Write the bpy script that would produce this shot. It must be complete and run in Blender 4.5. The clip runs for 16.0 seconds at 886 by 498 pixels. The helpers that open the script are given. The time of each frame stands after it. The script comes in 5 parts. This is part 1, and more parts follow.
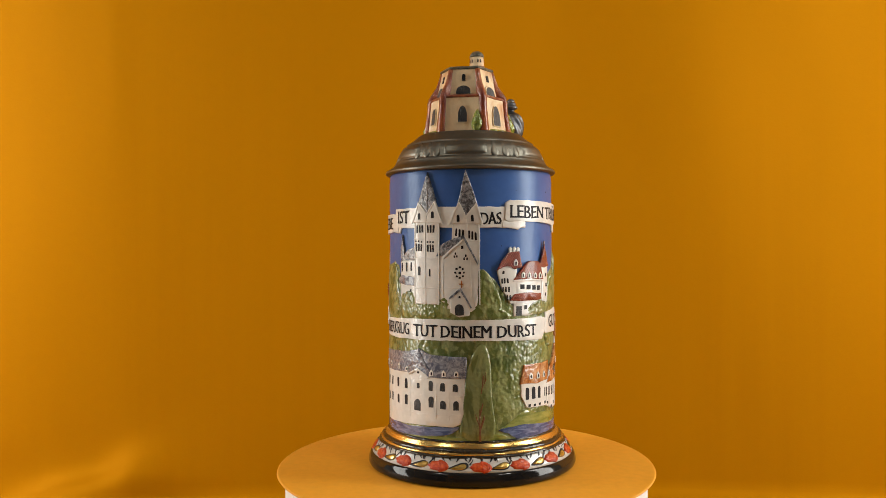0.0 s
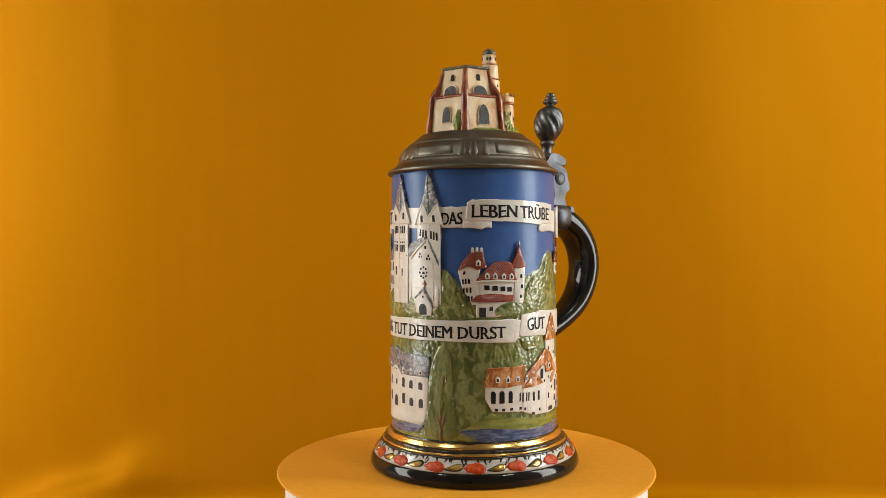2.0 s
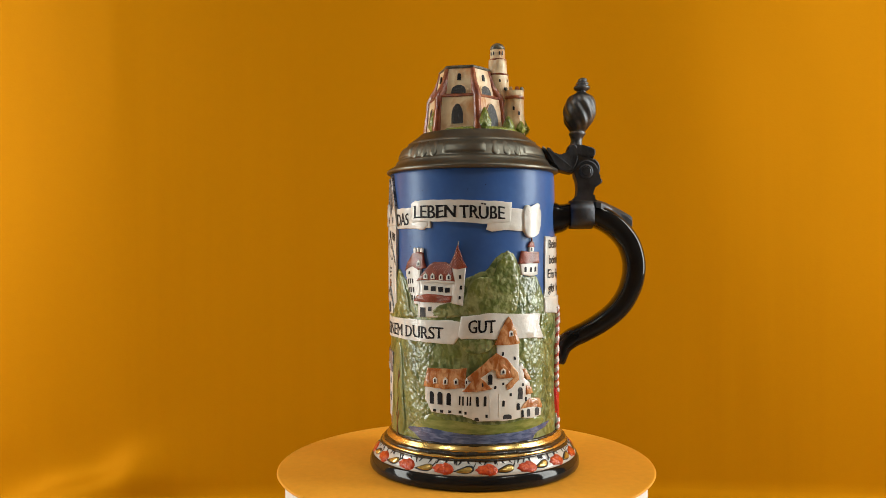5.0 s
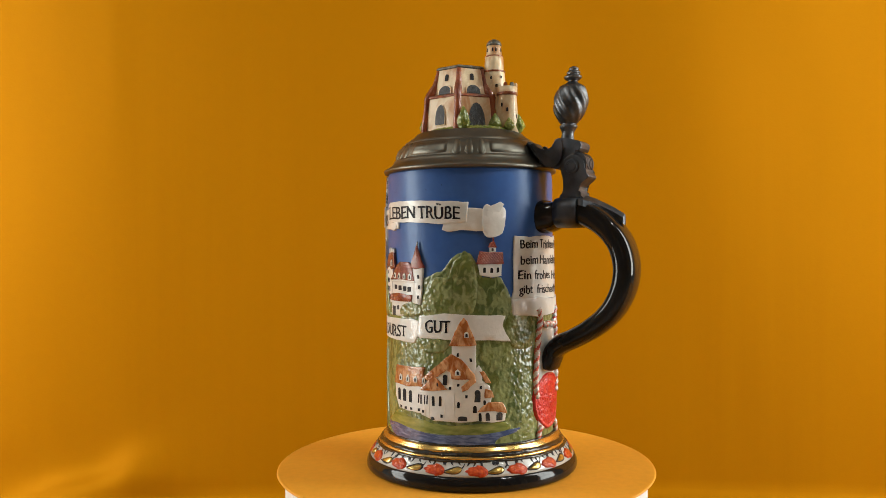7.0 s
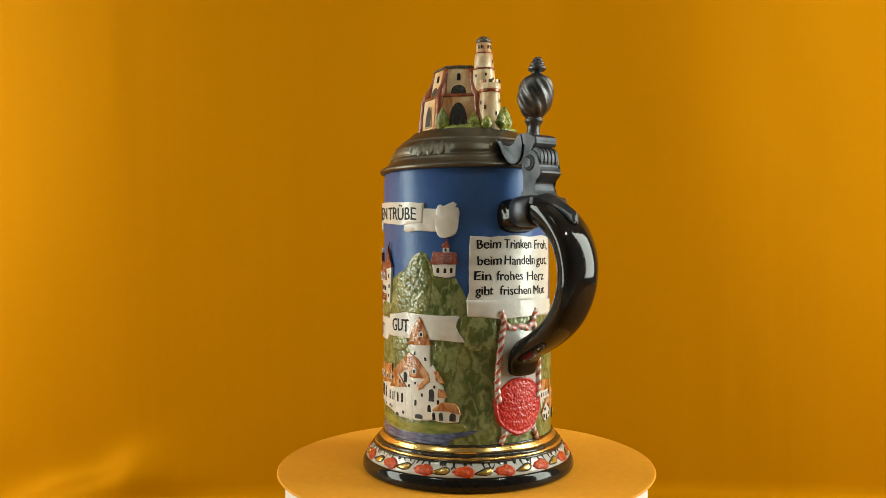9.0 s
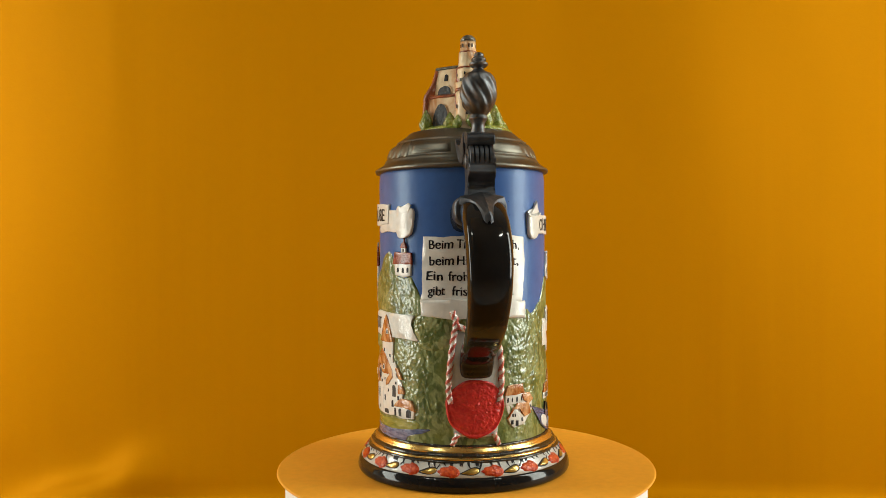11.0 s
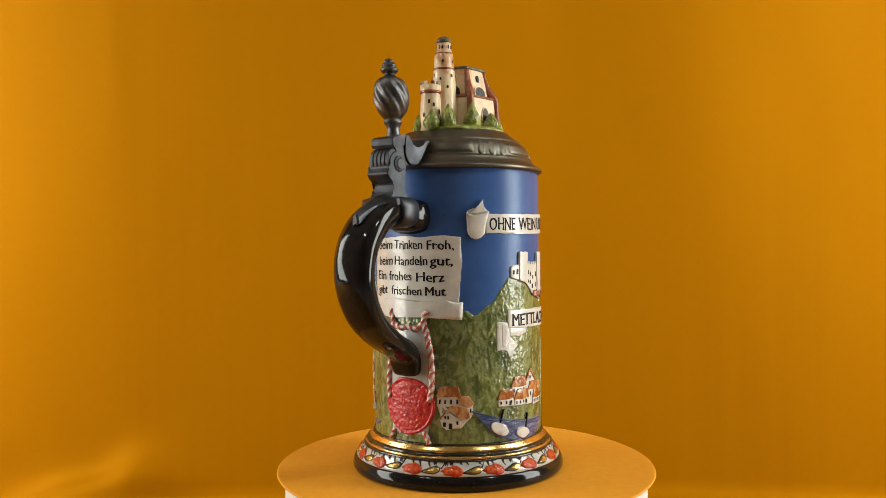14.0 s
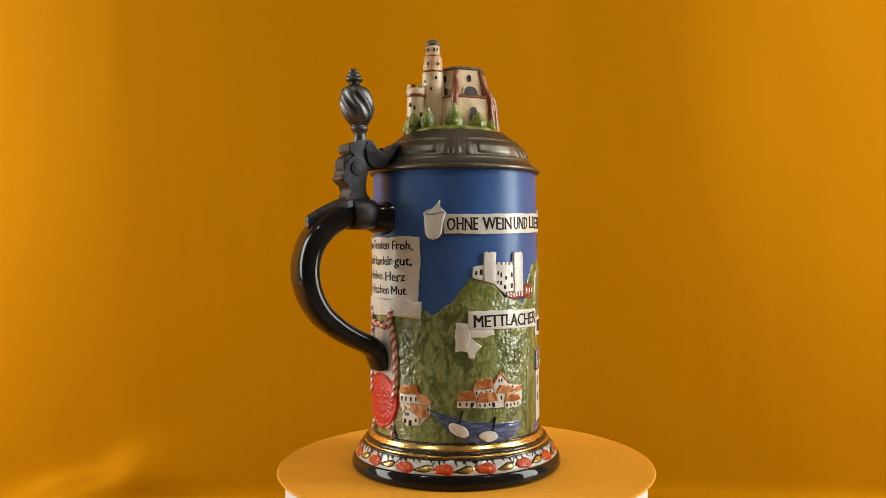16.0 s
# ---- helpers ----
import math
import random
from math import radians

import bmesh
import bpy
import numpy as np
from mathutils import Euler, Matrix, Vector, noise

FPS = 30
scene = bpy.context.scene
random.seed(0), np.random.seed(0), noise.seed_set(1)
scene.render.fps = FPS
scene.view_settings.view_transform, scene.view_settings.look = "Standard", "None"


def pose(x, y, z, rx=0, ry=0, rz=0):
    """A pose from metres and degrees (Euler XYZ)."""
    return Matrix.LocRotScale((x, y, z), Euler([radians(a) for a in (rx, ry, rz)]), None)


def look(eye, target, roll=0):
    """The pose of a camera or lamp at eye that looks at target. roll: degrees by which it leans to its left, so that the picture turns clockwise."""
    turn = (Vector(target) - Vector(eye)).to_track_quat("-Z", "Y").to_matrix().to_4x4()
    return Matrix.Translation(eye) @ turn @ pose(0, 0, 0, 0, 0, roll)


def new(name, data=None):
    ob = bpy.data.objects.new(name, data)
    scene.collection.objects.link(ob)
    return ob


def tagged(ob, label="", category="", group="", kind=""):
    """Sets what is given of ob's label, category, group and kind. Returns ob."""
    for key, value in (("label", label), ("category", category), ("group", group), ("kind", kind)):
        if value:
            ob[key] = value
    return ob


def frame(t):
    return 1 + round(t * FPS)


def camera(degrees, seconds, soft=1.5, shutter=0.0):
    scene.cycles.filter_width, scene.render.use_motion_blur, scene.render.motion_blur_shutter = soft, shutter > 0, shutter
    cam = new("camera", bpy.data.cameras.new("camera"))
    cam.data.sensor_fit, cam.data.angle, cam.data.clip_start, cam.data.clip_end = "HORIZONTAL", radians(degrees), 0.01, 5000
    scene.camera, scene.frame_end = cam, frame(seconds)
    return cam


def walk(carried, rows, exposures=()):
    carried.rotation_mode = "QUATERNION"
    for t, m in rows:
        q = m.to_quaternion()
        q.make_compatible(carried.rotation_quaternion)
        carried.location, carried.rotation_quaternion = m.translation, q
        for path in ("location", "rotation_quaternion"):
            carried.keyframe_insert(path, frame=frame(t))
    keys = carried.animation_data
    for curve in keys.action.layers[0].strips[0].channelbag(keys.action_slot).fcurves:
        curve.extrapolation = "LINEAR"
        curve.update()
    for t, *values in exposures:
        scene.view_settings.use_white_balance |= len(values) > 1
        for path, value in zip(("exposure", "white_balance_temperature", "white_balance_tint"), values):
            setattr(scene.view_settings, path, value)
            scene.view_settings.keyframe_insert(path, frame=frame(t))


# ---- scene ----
cam = camera(56.98, 16.0, soft=0.8)
EYE = Vector((0.0, -0.52517, 0.13775))
STILL = look(EYE, EYE + Vector((-0.02562, 0.99967, -0.00233)), -0.379)
walk(cam, [(0, STILL), (16, STILL)], exposures=[(0, -0.20, 6480, 8), (2.5, -0.19, 6380, 5), (4, -0.14, 6350, 4), (6.5, -0.10, 6250, 5), (7.5, -0.09, 6200, 2), (8.5, -0.08, 6350, -4), (9, -0.08, 6450, -5), (11.5, -0.12, 6430, 1), (12.5, -0.16, 6450, 4), (16, -0.16, 6450, 4)])

# ---- light ----
world = bpy.data.worlds.new("room_air")
world.use_nodes = True
world.node_tree.nodes["Background"].inputs["Color"].default_value = (1.0, 0.95, 0.88, 1)
world.node_tree.nodes["Background"].inputs["Strength"].default_value = 0.05
scene.world = world


def area_lamp(name, eye, target, width, height, watts, colour):
    data = bpy.data.lights.new(name, "AREA")
    data.shape, data.size, data.size_y, data.energy, data.color = "RECTANGLE", width, height, watts, colour
    ob = new(name, data)
    ob.matrix_world = look(eye, target)
    return ob


area_lamp("lamp_left", (-1.10, -0.06, 0.32), (-0.78, 0.50, -0.06), 0.55, 0.96, 18.5, (1.0, 0.97, 0.92))
area_lamp("lamp_right", (1.04, -0.06, 0.46), (0.50, 0.50, 0.34), 0.50, 1.0, 21.0, (1.0, 0.97, 0.92))
area_lamp("lamp_front_left", (-0.60, -0.56, 1.12), (0, 0.0, 0.12), 0.22, 0.035, 1.6, (1.0, 0.95, 0.87))
area_lamp("lamp_front_right", (0.62, -0.56, 1.12), (0, 0.0, 0.12), 0.22, 0.035, 2.8, (1.0, 0.95, 0.87))

# ---- materials ----


def nodes_of(name):
    m = bpy.data.materials.new(name)
    m.use_nodes = True
    return m, m.node_tree.nodes, m.node_tree.links, m.node_tree.nodes["Principled BSDF"]


def mixed(n, l, factor, a, b):
    mix = n.new("ShaderNodeMix")
    mix.data_type = "RGBA"
    l.new(factor, mix.inputs["Factor"])
    for socket, value in ((mix.inputs["A"], a), (mix.inputs["B"], b)):
        if isinstance(value, tuple):
            socket.default_value = (*value, 1)
        else:
            l.new(value, socket)
    return mix.outputs["Result"]


def ramped(n, l, value, lo, hi):
    ramp = n.new("ShaderNodeMapRange")
    ramp.inputs["From Min"].default_value, ramp.inputs["From Max"].default_value = lo, hi
    l.new(value, ramp.inputs["Value"])
    return ramp.outputs["Result"]


def noisy(n, l, scale, detail=4, where="Object", stretch=(1, 1, 1), rough=0.55, swirl=0.0):
    co, mp, tex = n.new("ShaderNodeTexCoord"), n.new("ShaderNodeMapping"), n.new("ShaderNodeTexNoise")
    mp.inputs["Scale"].default_value = stretch
    l.new(co.outputs[where], mp.inputs["Vector"])
    l.new(mp.outputs["Vector"], tex.inputs["Vector"])
    tex.inputs["Scale"].default_value, tex.inputs["Detail"].default_value = scale, detail
    tex.inputs["Roughness"].default_value, tex.inputs["Distortion"].default_value = rough, swirl
    return tex.outputs["Fac"]


def bumped(n, l, bsdf, height, strength, distance, coat=False):
    bump = n.new("ShaderNodeBump")
    bump.inputs["Strength"].default_value, bump.inputs["Distance"].default_value = strength, distance
    l.new(height, bump.inputs["Height"])
    l.new(bump.outputs["Normal"], bsdf.inputs["Normal"])
    if coat:
        l.new(bump.outputs["Normal"], bsdf.inputs["Coat Normal"])


def glaze(name, a, b, big=60, fine=420, rough=0.3, coat=0.6, relief=0.15, deep=0.0006, stretch=(1, 1, 1), metal=0.0, lo=0.38, hi=0.64, swirl=0.0):
    """A brushed ceramic colour that runs between a and b, under clear glaze."""
    m, n, l, p = nodes_of(name)
    washes = ramped(n, l, noisy(n, l, big, 5, stretch=stretch, swirl=swirl), lo, hi)
    grain = ramped(n, l, noisy(n, l, fine, 3, stretch=stretch), 0.3, 0.7)
    col = mixed(n, l, washes, a, b)
    dim = tuple(0.72 * (x + y) / 2 for x, y in zip(a, b))
    half = n.new("ShaderNodeMath")
    half.operation = "MULTIPLY"
    half.inputs[1].default_value = 0.30
    l.new(grain, half.inputs[0])
    l.new(mixed(n, l, half.outputs[0], col, dim), p.inputs["Base Color"])
    p.inputs["Roughness"].default_value, p.inputs["Metallic"].default_value = rough, metal
    p.inputs["Coat Weight"].default_value, p.inputs["Coat Roughness"].default_value = coat, 0.09
    bumped(n, l, p, noisy(n, l, fine * 0.6, 3), relief, deep, True)
    return m


WHITE = glaze("white_glaze", (0.80, 0.79, 0.75), (0.69, 0.675, 0.62), 90, 240, 0.30, 0.32, 0.3, 0.0012, lo=0.36, hi=0.60)
CREAM = glaze("cream_glaze", (0.48, 0.185, 0.040), (0.77, 0.62, 0.39), 75, 230, 0.40, 0.30, 0.45, 0.0014, (1, 1, 0.55), lo=0.30, hi=0.49, swirl=0.5)
CREAM.node_tree.nodes["Principled BSDF"].inputs["Coat Roughness"].default_value = 0.16
PEAR = glaze("golden_pear_glaze", (0.30, 0.19, 0.03), (0.62, 0.43, 0.12), 260, 900, 0.22, 0.5, 0.3, 0.0006, metal=0.6)
BLUE = glaze("blue_matt_glaze", (0.038, 0.098, 0.305), (0.050, 0.122, 0.350), 40, 300, 0.33, 0.02, 0.14, 0.0004)
BLUE.node_tree.nodes["Principled BSDF"].inputs["Specular IOR Level"].default_value = 0.40
BLUE.node_tree.nodes["Principled BSDF"].inputs["Specular Tint"].default_value = (0.72, 0.86, 1.0, 1)
MEADOW = glaze("meadow_glaze", (0.13, 0.17, 0.03), (0.31, 0.33, 0.09), 90, 600, 0.22, 0.7, 0.25, 0.0006, (1, 1, 4), lo=0.36, hi=0.66)
WATER = glaze("water_glaze", (0.045, 0.070, 0.17), (0.20, 0.26, 0.44), 110, 700, 0.22, 0.7, 0.3, 0.0008, (1, 1, 4.5), lo=0.42, hi=0.66, swirl=0.6)
SLATE = glaze("slate_glaze", (0.045, 0.05, 0.065), (0.40, 0.42, 0.45), 480, 1300, 0.3, 0.7, 0.5, 0.0008, lo=0.42, hi=0.62, swirl=0.8)
DARK_SLATE = glaze("dark_slate_glaze", (0.040, 0.036, 0.022), (0.150, 0.140, 0.100), 220, 900, 0.36, 0.4, 0.6, 0.0010)
SLATE_BLUE = glaze("blue_slate_glaze", (0.075, 0.085, 0.135), (0.36, 0.38, 0.42), 260, 900, 0.3, 0.7, 0.4, 0.0008, lo=0.40, hi=0.62, swirl=1.8)
ORANGE = glaze("orange_roof_glaze", (0.33, 0.090, 0.014), (0.68, 0.37, 0.17), 150, 700, 0.24, 0.5, 0.4, 0.0008, (1.6, 1.6, 0.8), lo=0.44, hi=0.62, swirl=0.7)
INK = glaze("black_paint", (0.007, 0.007, 0.009), (0.016, 0.016, 0.020), 300, 900, 0.5, 0.02, 0.1, 0.0003)
INK.node_tree.nodes["Principled BSDF"].inputs["Specular IOR Level"].default_value = 0.2
PANE = glaze("grey_window_paint", (0.008, 0.009, 0.011), (0.19, 0.195, 0.20), 420, 1100, 0.55, 0.04, 0.6, 0.0008, (1.6, 1.6, 0.6), lo=0.56, hi=0.82)
BLACK = glaze("black_glaze", (0.007, 0.007, 0.008), (0.014, 0.013, 0.012), 30, 200, 0.08, 0.04, 0.05, 0.0003)
BLACK.node_tree.nodes["Principled BSDF"].inputs["Specular IOR Level"].default_value = 0.27
SEAL = glaze("red_wax_glaze", (0.46, 0.010, 0.010), (0.64, 0.032, 0.026), 260, 900, 0.32, 0.2, 0.6, 0.0008)
BERRY = glaze("strawberry_glaze", (0.34, 0.020, 0.004), (0.64, 0.105, 0.018), 330, 900, 0.30, 0.25, 0.8, 0.0010, lo=0.40, hi=0.64)
BERRY.node_tree.nodes["Principled BSDF"].inputs["Specular IOR Level"].default_value = 0.25
BANDWHITE = glaze("band_glaze", (0.60, 0.60, 0.57), (0.44, 0.45, 0.43), 90, 500, 0.25, 0.6, 0.15)
BUTTRESS = glaze("red_brown_glaze", (0.145, 0.022, 0.008), (0.40, 0.115, 0.035), 190, 700, 0.28, 0.45, 0.6, 0.0010, (1, 1, 0.5), lo=0.36, hi=0.70)
BUSH = glaze("bush_glaze", (0.11, 0.15, 0.012), (0.33, 0.37, 0.07), 210, 800, 0.25, 0.6, 0.8, 0.0012)
BROWN = glaze("bark_paint", (0.14, 0.045, 0.015), (0.22, 0.09, 0.04), 300, 900, 0.3, 0.7, 0.2)
ROPE_WHITE = glaze("rope_white", (0.76, 0.70, 0.66), (0.66, 0.58, 0.52), 200, 900, 0.28, 0.7, 0.1)
ROPE_RED = glaze("rope_red", (0.46, 0.06, 0.04), (0.60, 0.16, 0.12), 200, 900, 0.28, 0.7, 0.1)
GOLD = glaze("gold_lustre", (0.66, 0.45, 0.13), (0.82, 0.60, 0.22), 60, 500, 0.22, 0.2, 0.08, 0.0004, metal=0.9)
PEWTER = glaze("pewter", (0.132, 0.126, 0.102), (0.182, 0.174, 0.145), 50, 420, 0.41, 0.0, 0.14, 0.0005, metal=1.0)
PEWTER_DARK = glaze("dark_pewter", (0.055, 0.059, 0.066), (0.118, 0.125, 0.140), 95, 380, 0.50, 0.0, 0.26, 0.0008, metal=1.0)
KNOB = glaze("worn_pewter", (0.085, 0.087, 0.092), (0.165, 0.170, 0.180), 110, 420, 0.44, 0.0, 0.22, 0.0006, metal=1.0)


def hatched(name, a, b, line):
    """Roof glaze with a diagonal lattice of tiles, laid along the unrolled wall."""
    m, n, l, p = nodes_of(name)
    co = n.new("ShaderNodeTexCoord")
    lines = []
    for turn in (38, -38):
        mp, wave = n.new("ShaderNodeMapping"), n.new("ShaderNodeTexWave")
        mp.inputs["Rotation"].default_value = (0, 0, radians(turn))
        l.new(co.outputs["UV"], mp.inputs["Vector"])
        l.new(mp.outputs["Vector"], wave.inputs["Vector"])
        wave.inputs["Scale"].default_value, wave.inputs["Distortion"].default_value = 0.27, 1.6
        lines.append(ramped(n, l, wave.outputs["Fac"], 0.80, 0.98))
    most = n.new("ShaderNodeMath")
    most.operation = "MAXIMUM"
    l.new(lines[0], most.inputs[0]), l.new(lines[1], most.inputs[1])
    col = mixed(n, l, ramped(n, l, noisy(n, l, 160, 4), 0.35, 0.65), a, b)
    soft = n.new("ShaderNodeMath")
    soft.operation = "MULTIPLY"
    soft.inputs[1].default_value = 0.30
    l.new(most.outputs[0], soft.inputs[0])
    l.new(mixed(n, l, soft.outputs[0], col, line), p.inputs["Base Color"])
    p.inputs["Roughness"].default_value = 0.25
    p.inputs["Coat Weight"].default_value, p.inputs["Coat Roughness"].default_value = 0.4, 0.08
    bumped(n, l, p, most.outputs[0], 0.5, 0.0004, True)
    return m


RED_TILES = hatched("red_tile_glaze", (0.13, 0.014, 0.008), (0.26, 0.044, 0.019), (0.48, 0.20, 0.14))


def foliage(name, deep, mid, pale, size, tall=1.0, beaded=0.13):
    """Leaf glaze in dabs: deep and mid green in large drifts, pale dabs over both, beaded relief."""
    m, n, l, p = nodes_of(name)
    drift = ramped(n, l, noisy(n, l, size * 0.32, 3, stretch=(1, 1, 0.8 * tall)), 0.40, 0.60)
    dabs = ramped(n, l, noisy(n, l, size, 3, stretch=(1.2, 1.2, 0.85 * tall), rough=0.45, swirl=0.9), 0.45, 0.57)
    flecks = ramped(n, l, noisy(n, l, size * 2.3, 3, rough=0.5, swirl=0.5), 0.52, 0.72)
    ground = mixed(n, l, drift, deep, mid)
    half = n.new("ShaderNodeMath")
    half.operation = "MULTIPLY"
    half.inputs[1].default_value = 0.55
    l.new(dabs, half.inputs[0])
    dark = tuple(0.55 * q for q in deep)
    col = mixed(n, l, half.outputs[0], ground, pale)
    faint = n.new("ShaderNodeMath")
    faint.operation = "MULTIPLY"
    faint.inputs[1].default_value = 0.4
    l.new(flecks, faint.inputs[0])
    l.new(mixed(n, l, faint.outputs[0], col, dark), p.inputs["Base Color"])
    p.inputs["Roughness"].default_value = 0.28
    p.inputs["Coat Weight"].default_value, p.inputs["Coat Roughness"].default_value = 0.5, 0.08
    co, beads, sum_up = n.new("ShaderNodeTexCoord"), n.new("ShaderNodeTexVoronoi"), n.new("ShaderNodeMath")
    beads.feature = "SMOOTH_F1"
    beads.inputs["Scale"].default_value = size * 3.4
    l.new(co.outputs["Object"], beads.inputs["Vector"])
    sum_up.operation = "SUBTRACT"
    l.new(noisy(n, l, size * 1.6, 3), sum_up.inputs[0])
    l.new(beads.outputs["Distance"], sum_up.inputs[1])
    bumped(n, l, p, sum_up.outputs[0], beaded, 0.0014, True)
    return m


GREEN = foliage("green_leaf_glaze", (0.070, 0.102, 0.026), (0.155, 0.182, 0.040), (0.34, 0.385, 0.165), 165, 1.0, 0.22)
TREE_GREEN = foliage("tree_glaze", (0.066, 0.098, 0.026), (0.14, 0.165, 0.045), (0.29, 0.33, 0.14), 150, 0.45, 0.16)
LEAFY = foliage("leafy_glaze", (0.080, 0.112, 0.024), (0.150, 0.180, 0.040), (0.40, 0.43, 0.20), 150, 1.0, 0.42)


def cloth_material():
    m, n, l, p = nodes_of("orange_satin")
    col = mixed(n, l, ramped(n, l, noisy(n, l, 3.0, 3, stretch=(1, 1, 0.25)), 0.3, 0.7), (0.306, 0.1165, 0.0006), (0.350, 0.1375, 0.0010))
    streaks = ramped(n, l, noisy(n, l, 55.0, 4, stretch=(1, 1, 0.03)), 0.25, 0.75)
    col = mixed(n, l, streaks, col, (0.331, 0.129, 0.0008))
    l.new(col, p.inputs["Base Color"])
    p.inputs["Roughness"].default_value = 0.64
    p.inputs["Metallic"].default_value = 0.17
    p.inputs["Specular IOR Level"].default_value = 0.12
    p.inputs["Specular Tint"].default_value = (1.0, 0.60, 0.04, 1)
    weave = n.new("ShaderNodeTexNoise")
    weave.inputs["Scale"].default_value = 900
    bumped(n, l, p, weave.outputs["Fac"], 0.15, 0.0006)
    return m


SATIN = cloth_material()
PLATE = glaze("orange_plate", (0.79, 0.350, 0.022), (0.82, 0.372, 0.028), 14, 200, 0.55, 0.0, 0.05)
DRUM = glaze("white_drum", (0.80, 0.79, 0.77), (0.78, 0.77, 0.75), 20, 300, 0.5, 0.0, 0.05)
WALL = glaze("room_paint", (0.60, 0.58, 0.55), (0.66, 0.64, 0.60), 4, 60, 0.7, 0.0, 0.1)

# ---- builders ----
BR = 52.0          # radius of the bare jug wall, mm
LOW = 0.66         # how flat the relief is
KM = math.pi * 52.5 / 180   # mm of arc for one degree


def part(name, bm, material, parent, label="", smooth=False, recalc=True):
    if recalc:
        bmesh.ops.recalc_face_normals(bm, faces=bm.faces)
    me = bpy.data.meshes.new(name)
    bm.to_mesh(me)
    bm.free()
    for m in material if isinstance(material, (list, tuple)) else (material,):
        me.materials.append(m)
    if smooth:
        me.polygons.foreach_set("use_smooth", [True] * len(me.polygons))
    ob = new(name, me)
    if parent is not None:
        ob.parent = parent
    return tagged(ob, label)


def around(a, z, r):
    """Degrees round the jug, height and radius in mm, to metres in the jug's space."""
    t = radians(a)
    return Vector((r * math.sin(t), -r * math.cos(t), z)) * 0.001


def relief(name, outline, low, high, material, parent, label="", round_off=0.5, step=4.0, bow=0.0):
    """A raised patch on the wall: outline in (degrees, mm), from low to high mm above the bare wall."""
    bm = bmesh.new()
    pts = [(a * KM, z) for a, z in outline]
    turn = sum(x0 * y1 - x1 * y0 for (x0, y0), (x1, y1) in zip(pts, pts[1:] + pts[:1]))
    if turn < 0:
        pts.reverse()
    top = bm.faces.new([bm.verts.new((x, y, high)) for x, y in pts])
    rim = list(top.edges)
    low_verts = [bm.verts.new((x, y, low)) for x, y in pts]
    for i, v in enumerate(top.verts[:]):
        j = (i + 1) % len(pts)
        bm.faces.new((v, low_verts[i], low_verts[j], top.verts[j]))
    if round_off:
        try:
            bmesh.ops.bevel(bm, geom=rim, offset=round_off, segments=2, affect="EDGES", profile=0.5, clamp_overlap=True)
        except (RuntimeError, ValueError):
            pass
    x0, x1 = min(x for x, _ in pts), max(x for x, _ in pts)
    k = math.floor(x0 / (step * KM)) + 1
    while k * step * KM < x1:
        bmesh.ops.bisect_plane(bm, geom=bm.verts[:] + bm.edges[:] + bm.faces[:], dist=1e-5, plane_co=(k * step * KM, 0, 0), plane_no=(1, 0, 0))
        k += 1
    y0, y1 = min(y for _, y in pts), max(y for _, y in pts)
    if y1 - y0 > 6 and x1 - x0 > 3:
        k = math.floor(y0 / 3.5) + 1
        while k * 3.5 < y1:
            bmesh.ops.bisect_plane(bm, geom=bm.verts[:] + bm.edges[:] + bm.faces[:], dist=1e-5, plane_co=(0, k * 3.5, 0), plane_no=(0, 1, 0))
            k += 1
    uv = bm.loops.layers.uv.new("uv")
    for f in bm.faces:
        for lp in f.loops:
            lp[uv].uv = (lp.vert.co.x, lp.vert.co.y)
    mid, half = (x0 + x1) / 2, max((x1 - x0) / 2, 1e-6)
    for v in bm.verts:
        x, y, w = v.co
        w += bow * (1 - ((x - mid) / half) ** 2)
        x, y = x + 0.45 * noise.noise((x * 0.22, y * 0.22, 3.0)), y + 0.45 * noise.noise((x * 0.22, y * 0.22, 8.0))
        w += 0.22 * noise.noise((x * 0.3, y * 0.3, 5.0))
        v.co = around(x / KM, y, BR + LOW * w)
    bmesh.ops.recalc_face_normals(bm, faces=bm.faces)
    ob = part(name, bm, material, parent, label, True)
    ob.data.set_sharp_from_angle(angle=radians(52))
    return ob


def box2(a0, z0, a1, z1):
    return [(a0, z0), (a1, z0), (a1, z1), (a0, z1)]


def window(parent, a, z, w, h, at, arched=True, material=None, name="window"):
    """A painted window: w, h in mm, centre at a degrees and z mm."""
    d = w / 2 / KM
    if arched:
        o = [(a - d, z - h / 2), (a + d, z - h / 2)]
        r = min(w / 2, h * 0.45)
        for k in range(7):
            q = math.pi * k / 6
            o.append((a + d * math.cos(q), z + h / 2 - r + r * math.sin(q)))
    else:
        o = box2(a - d, z - h / 2, a + d, z + h / 2)
    return relief(name, o, at - 0.3, at, material or INK, parent, round_off=0, step=8)


def dormer(parent, a, z, at, w=2.6, h=4.0):
    d = w / 2 / KM
    ob = relief("dormer", [(a - d, z - h / 2), (a + d, z - h / 2), (a + d, z + h * 0.15), (a, z + h / 2), (a - d, z + h * 0.15)], at - 0.5, at, WHITE, parent, round_off=0.15)
    relief("dormer", [(a - d * 0.4, z - h * 0.36), (a + d * 0.4, z - h * 0.36), (a + d * 0.4, z + h * 0.05), (a, z + h * 0.15), (a - d * 0.4, z + h * 0.05)], at, at + 0.1, INK, parent, round_off=0)
    return ob


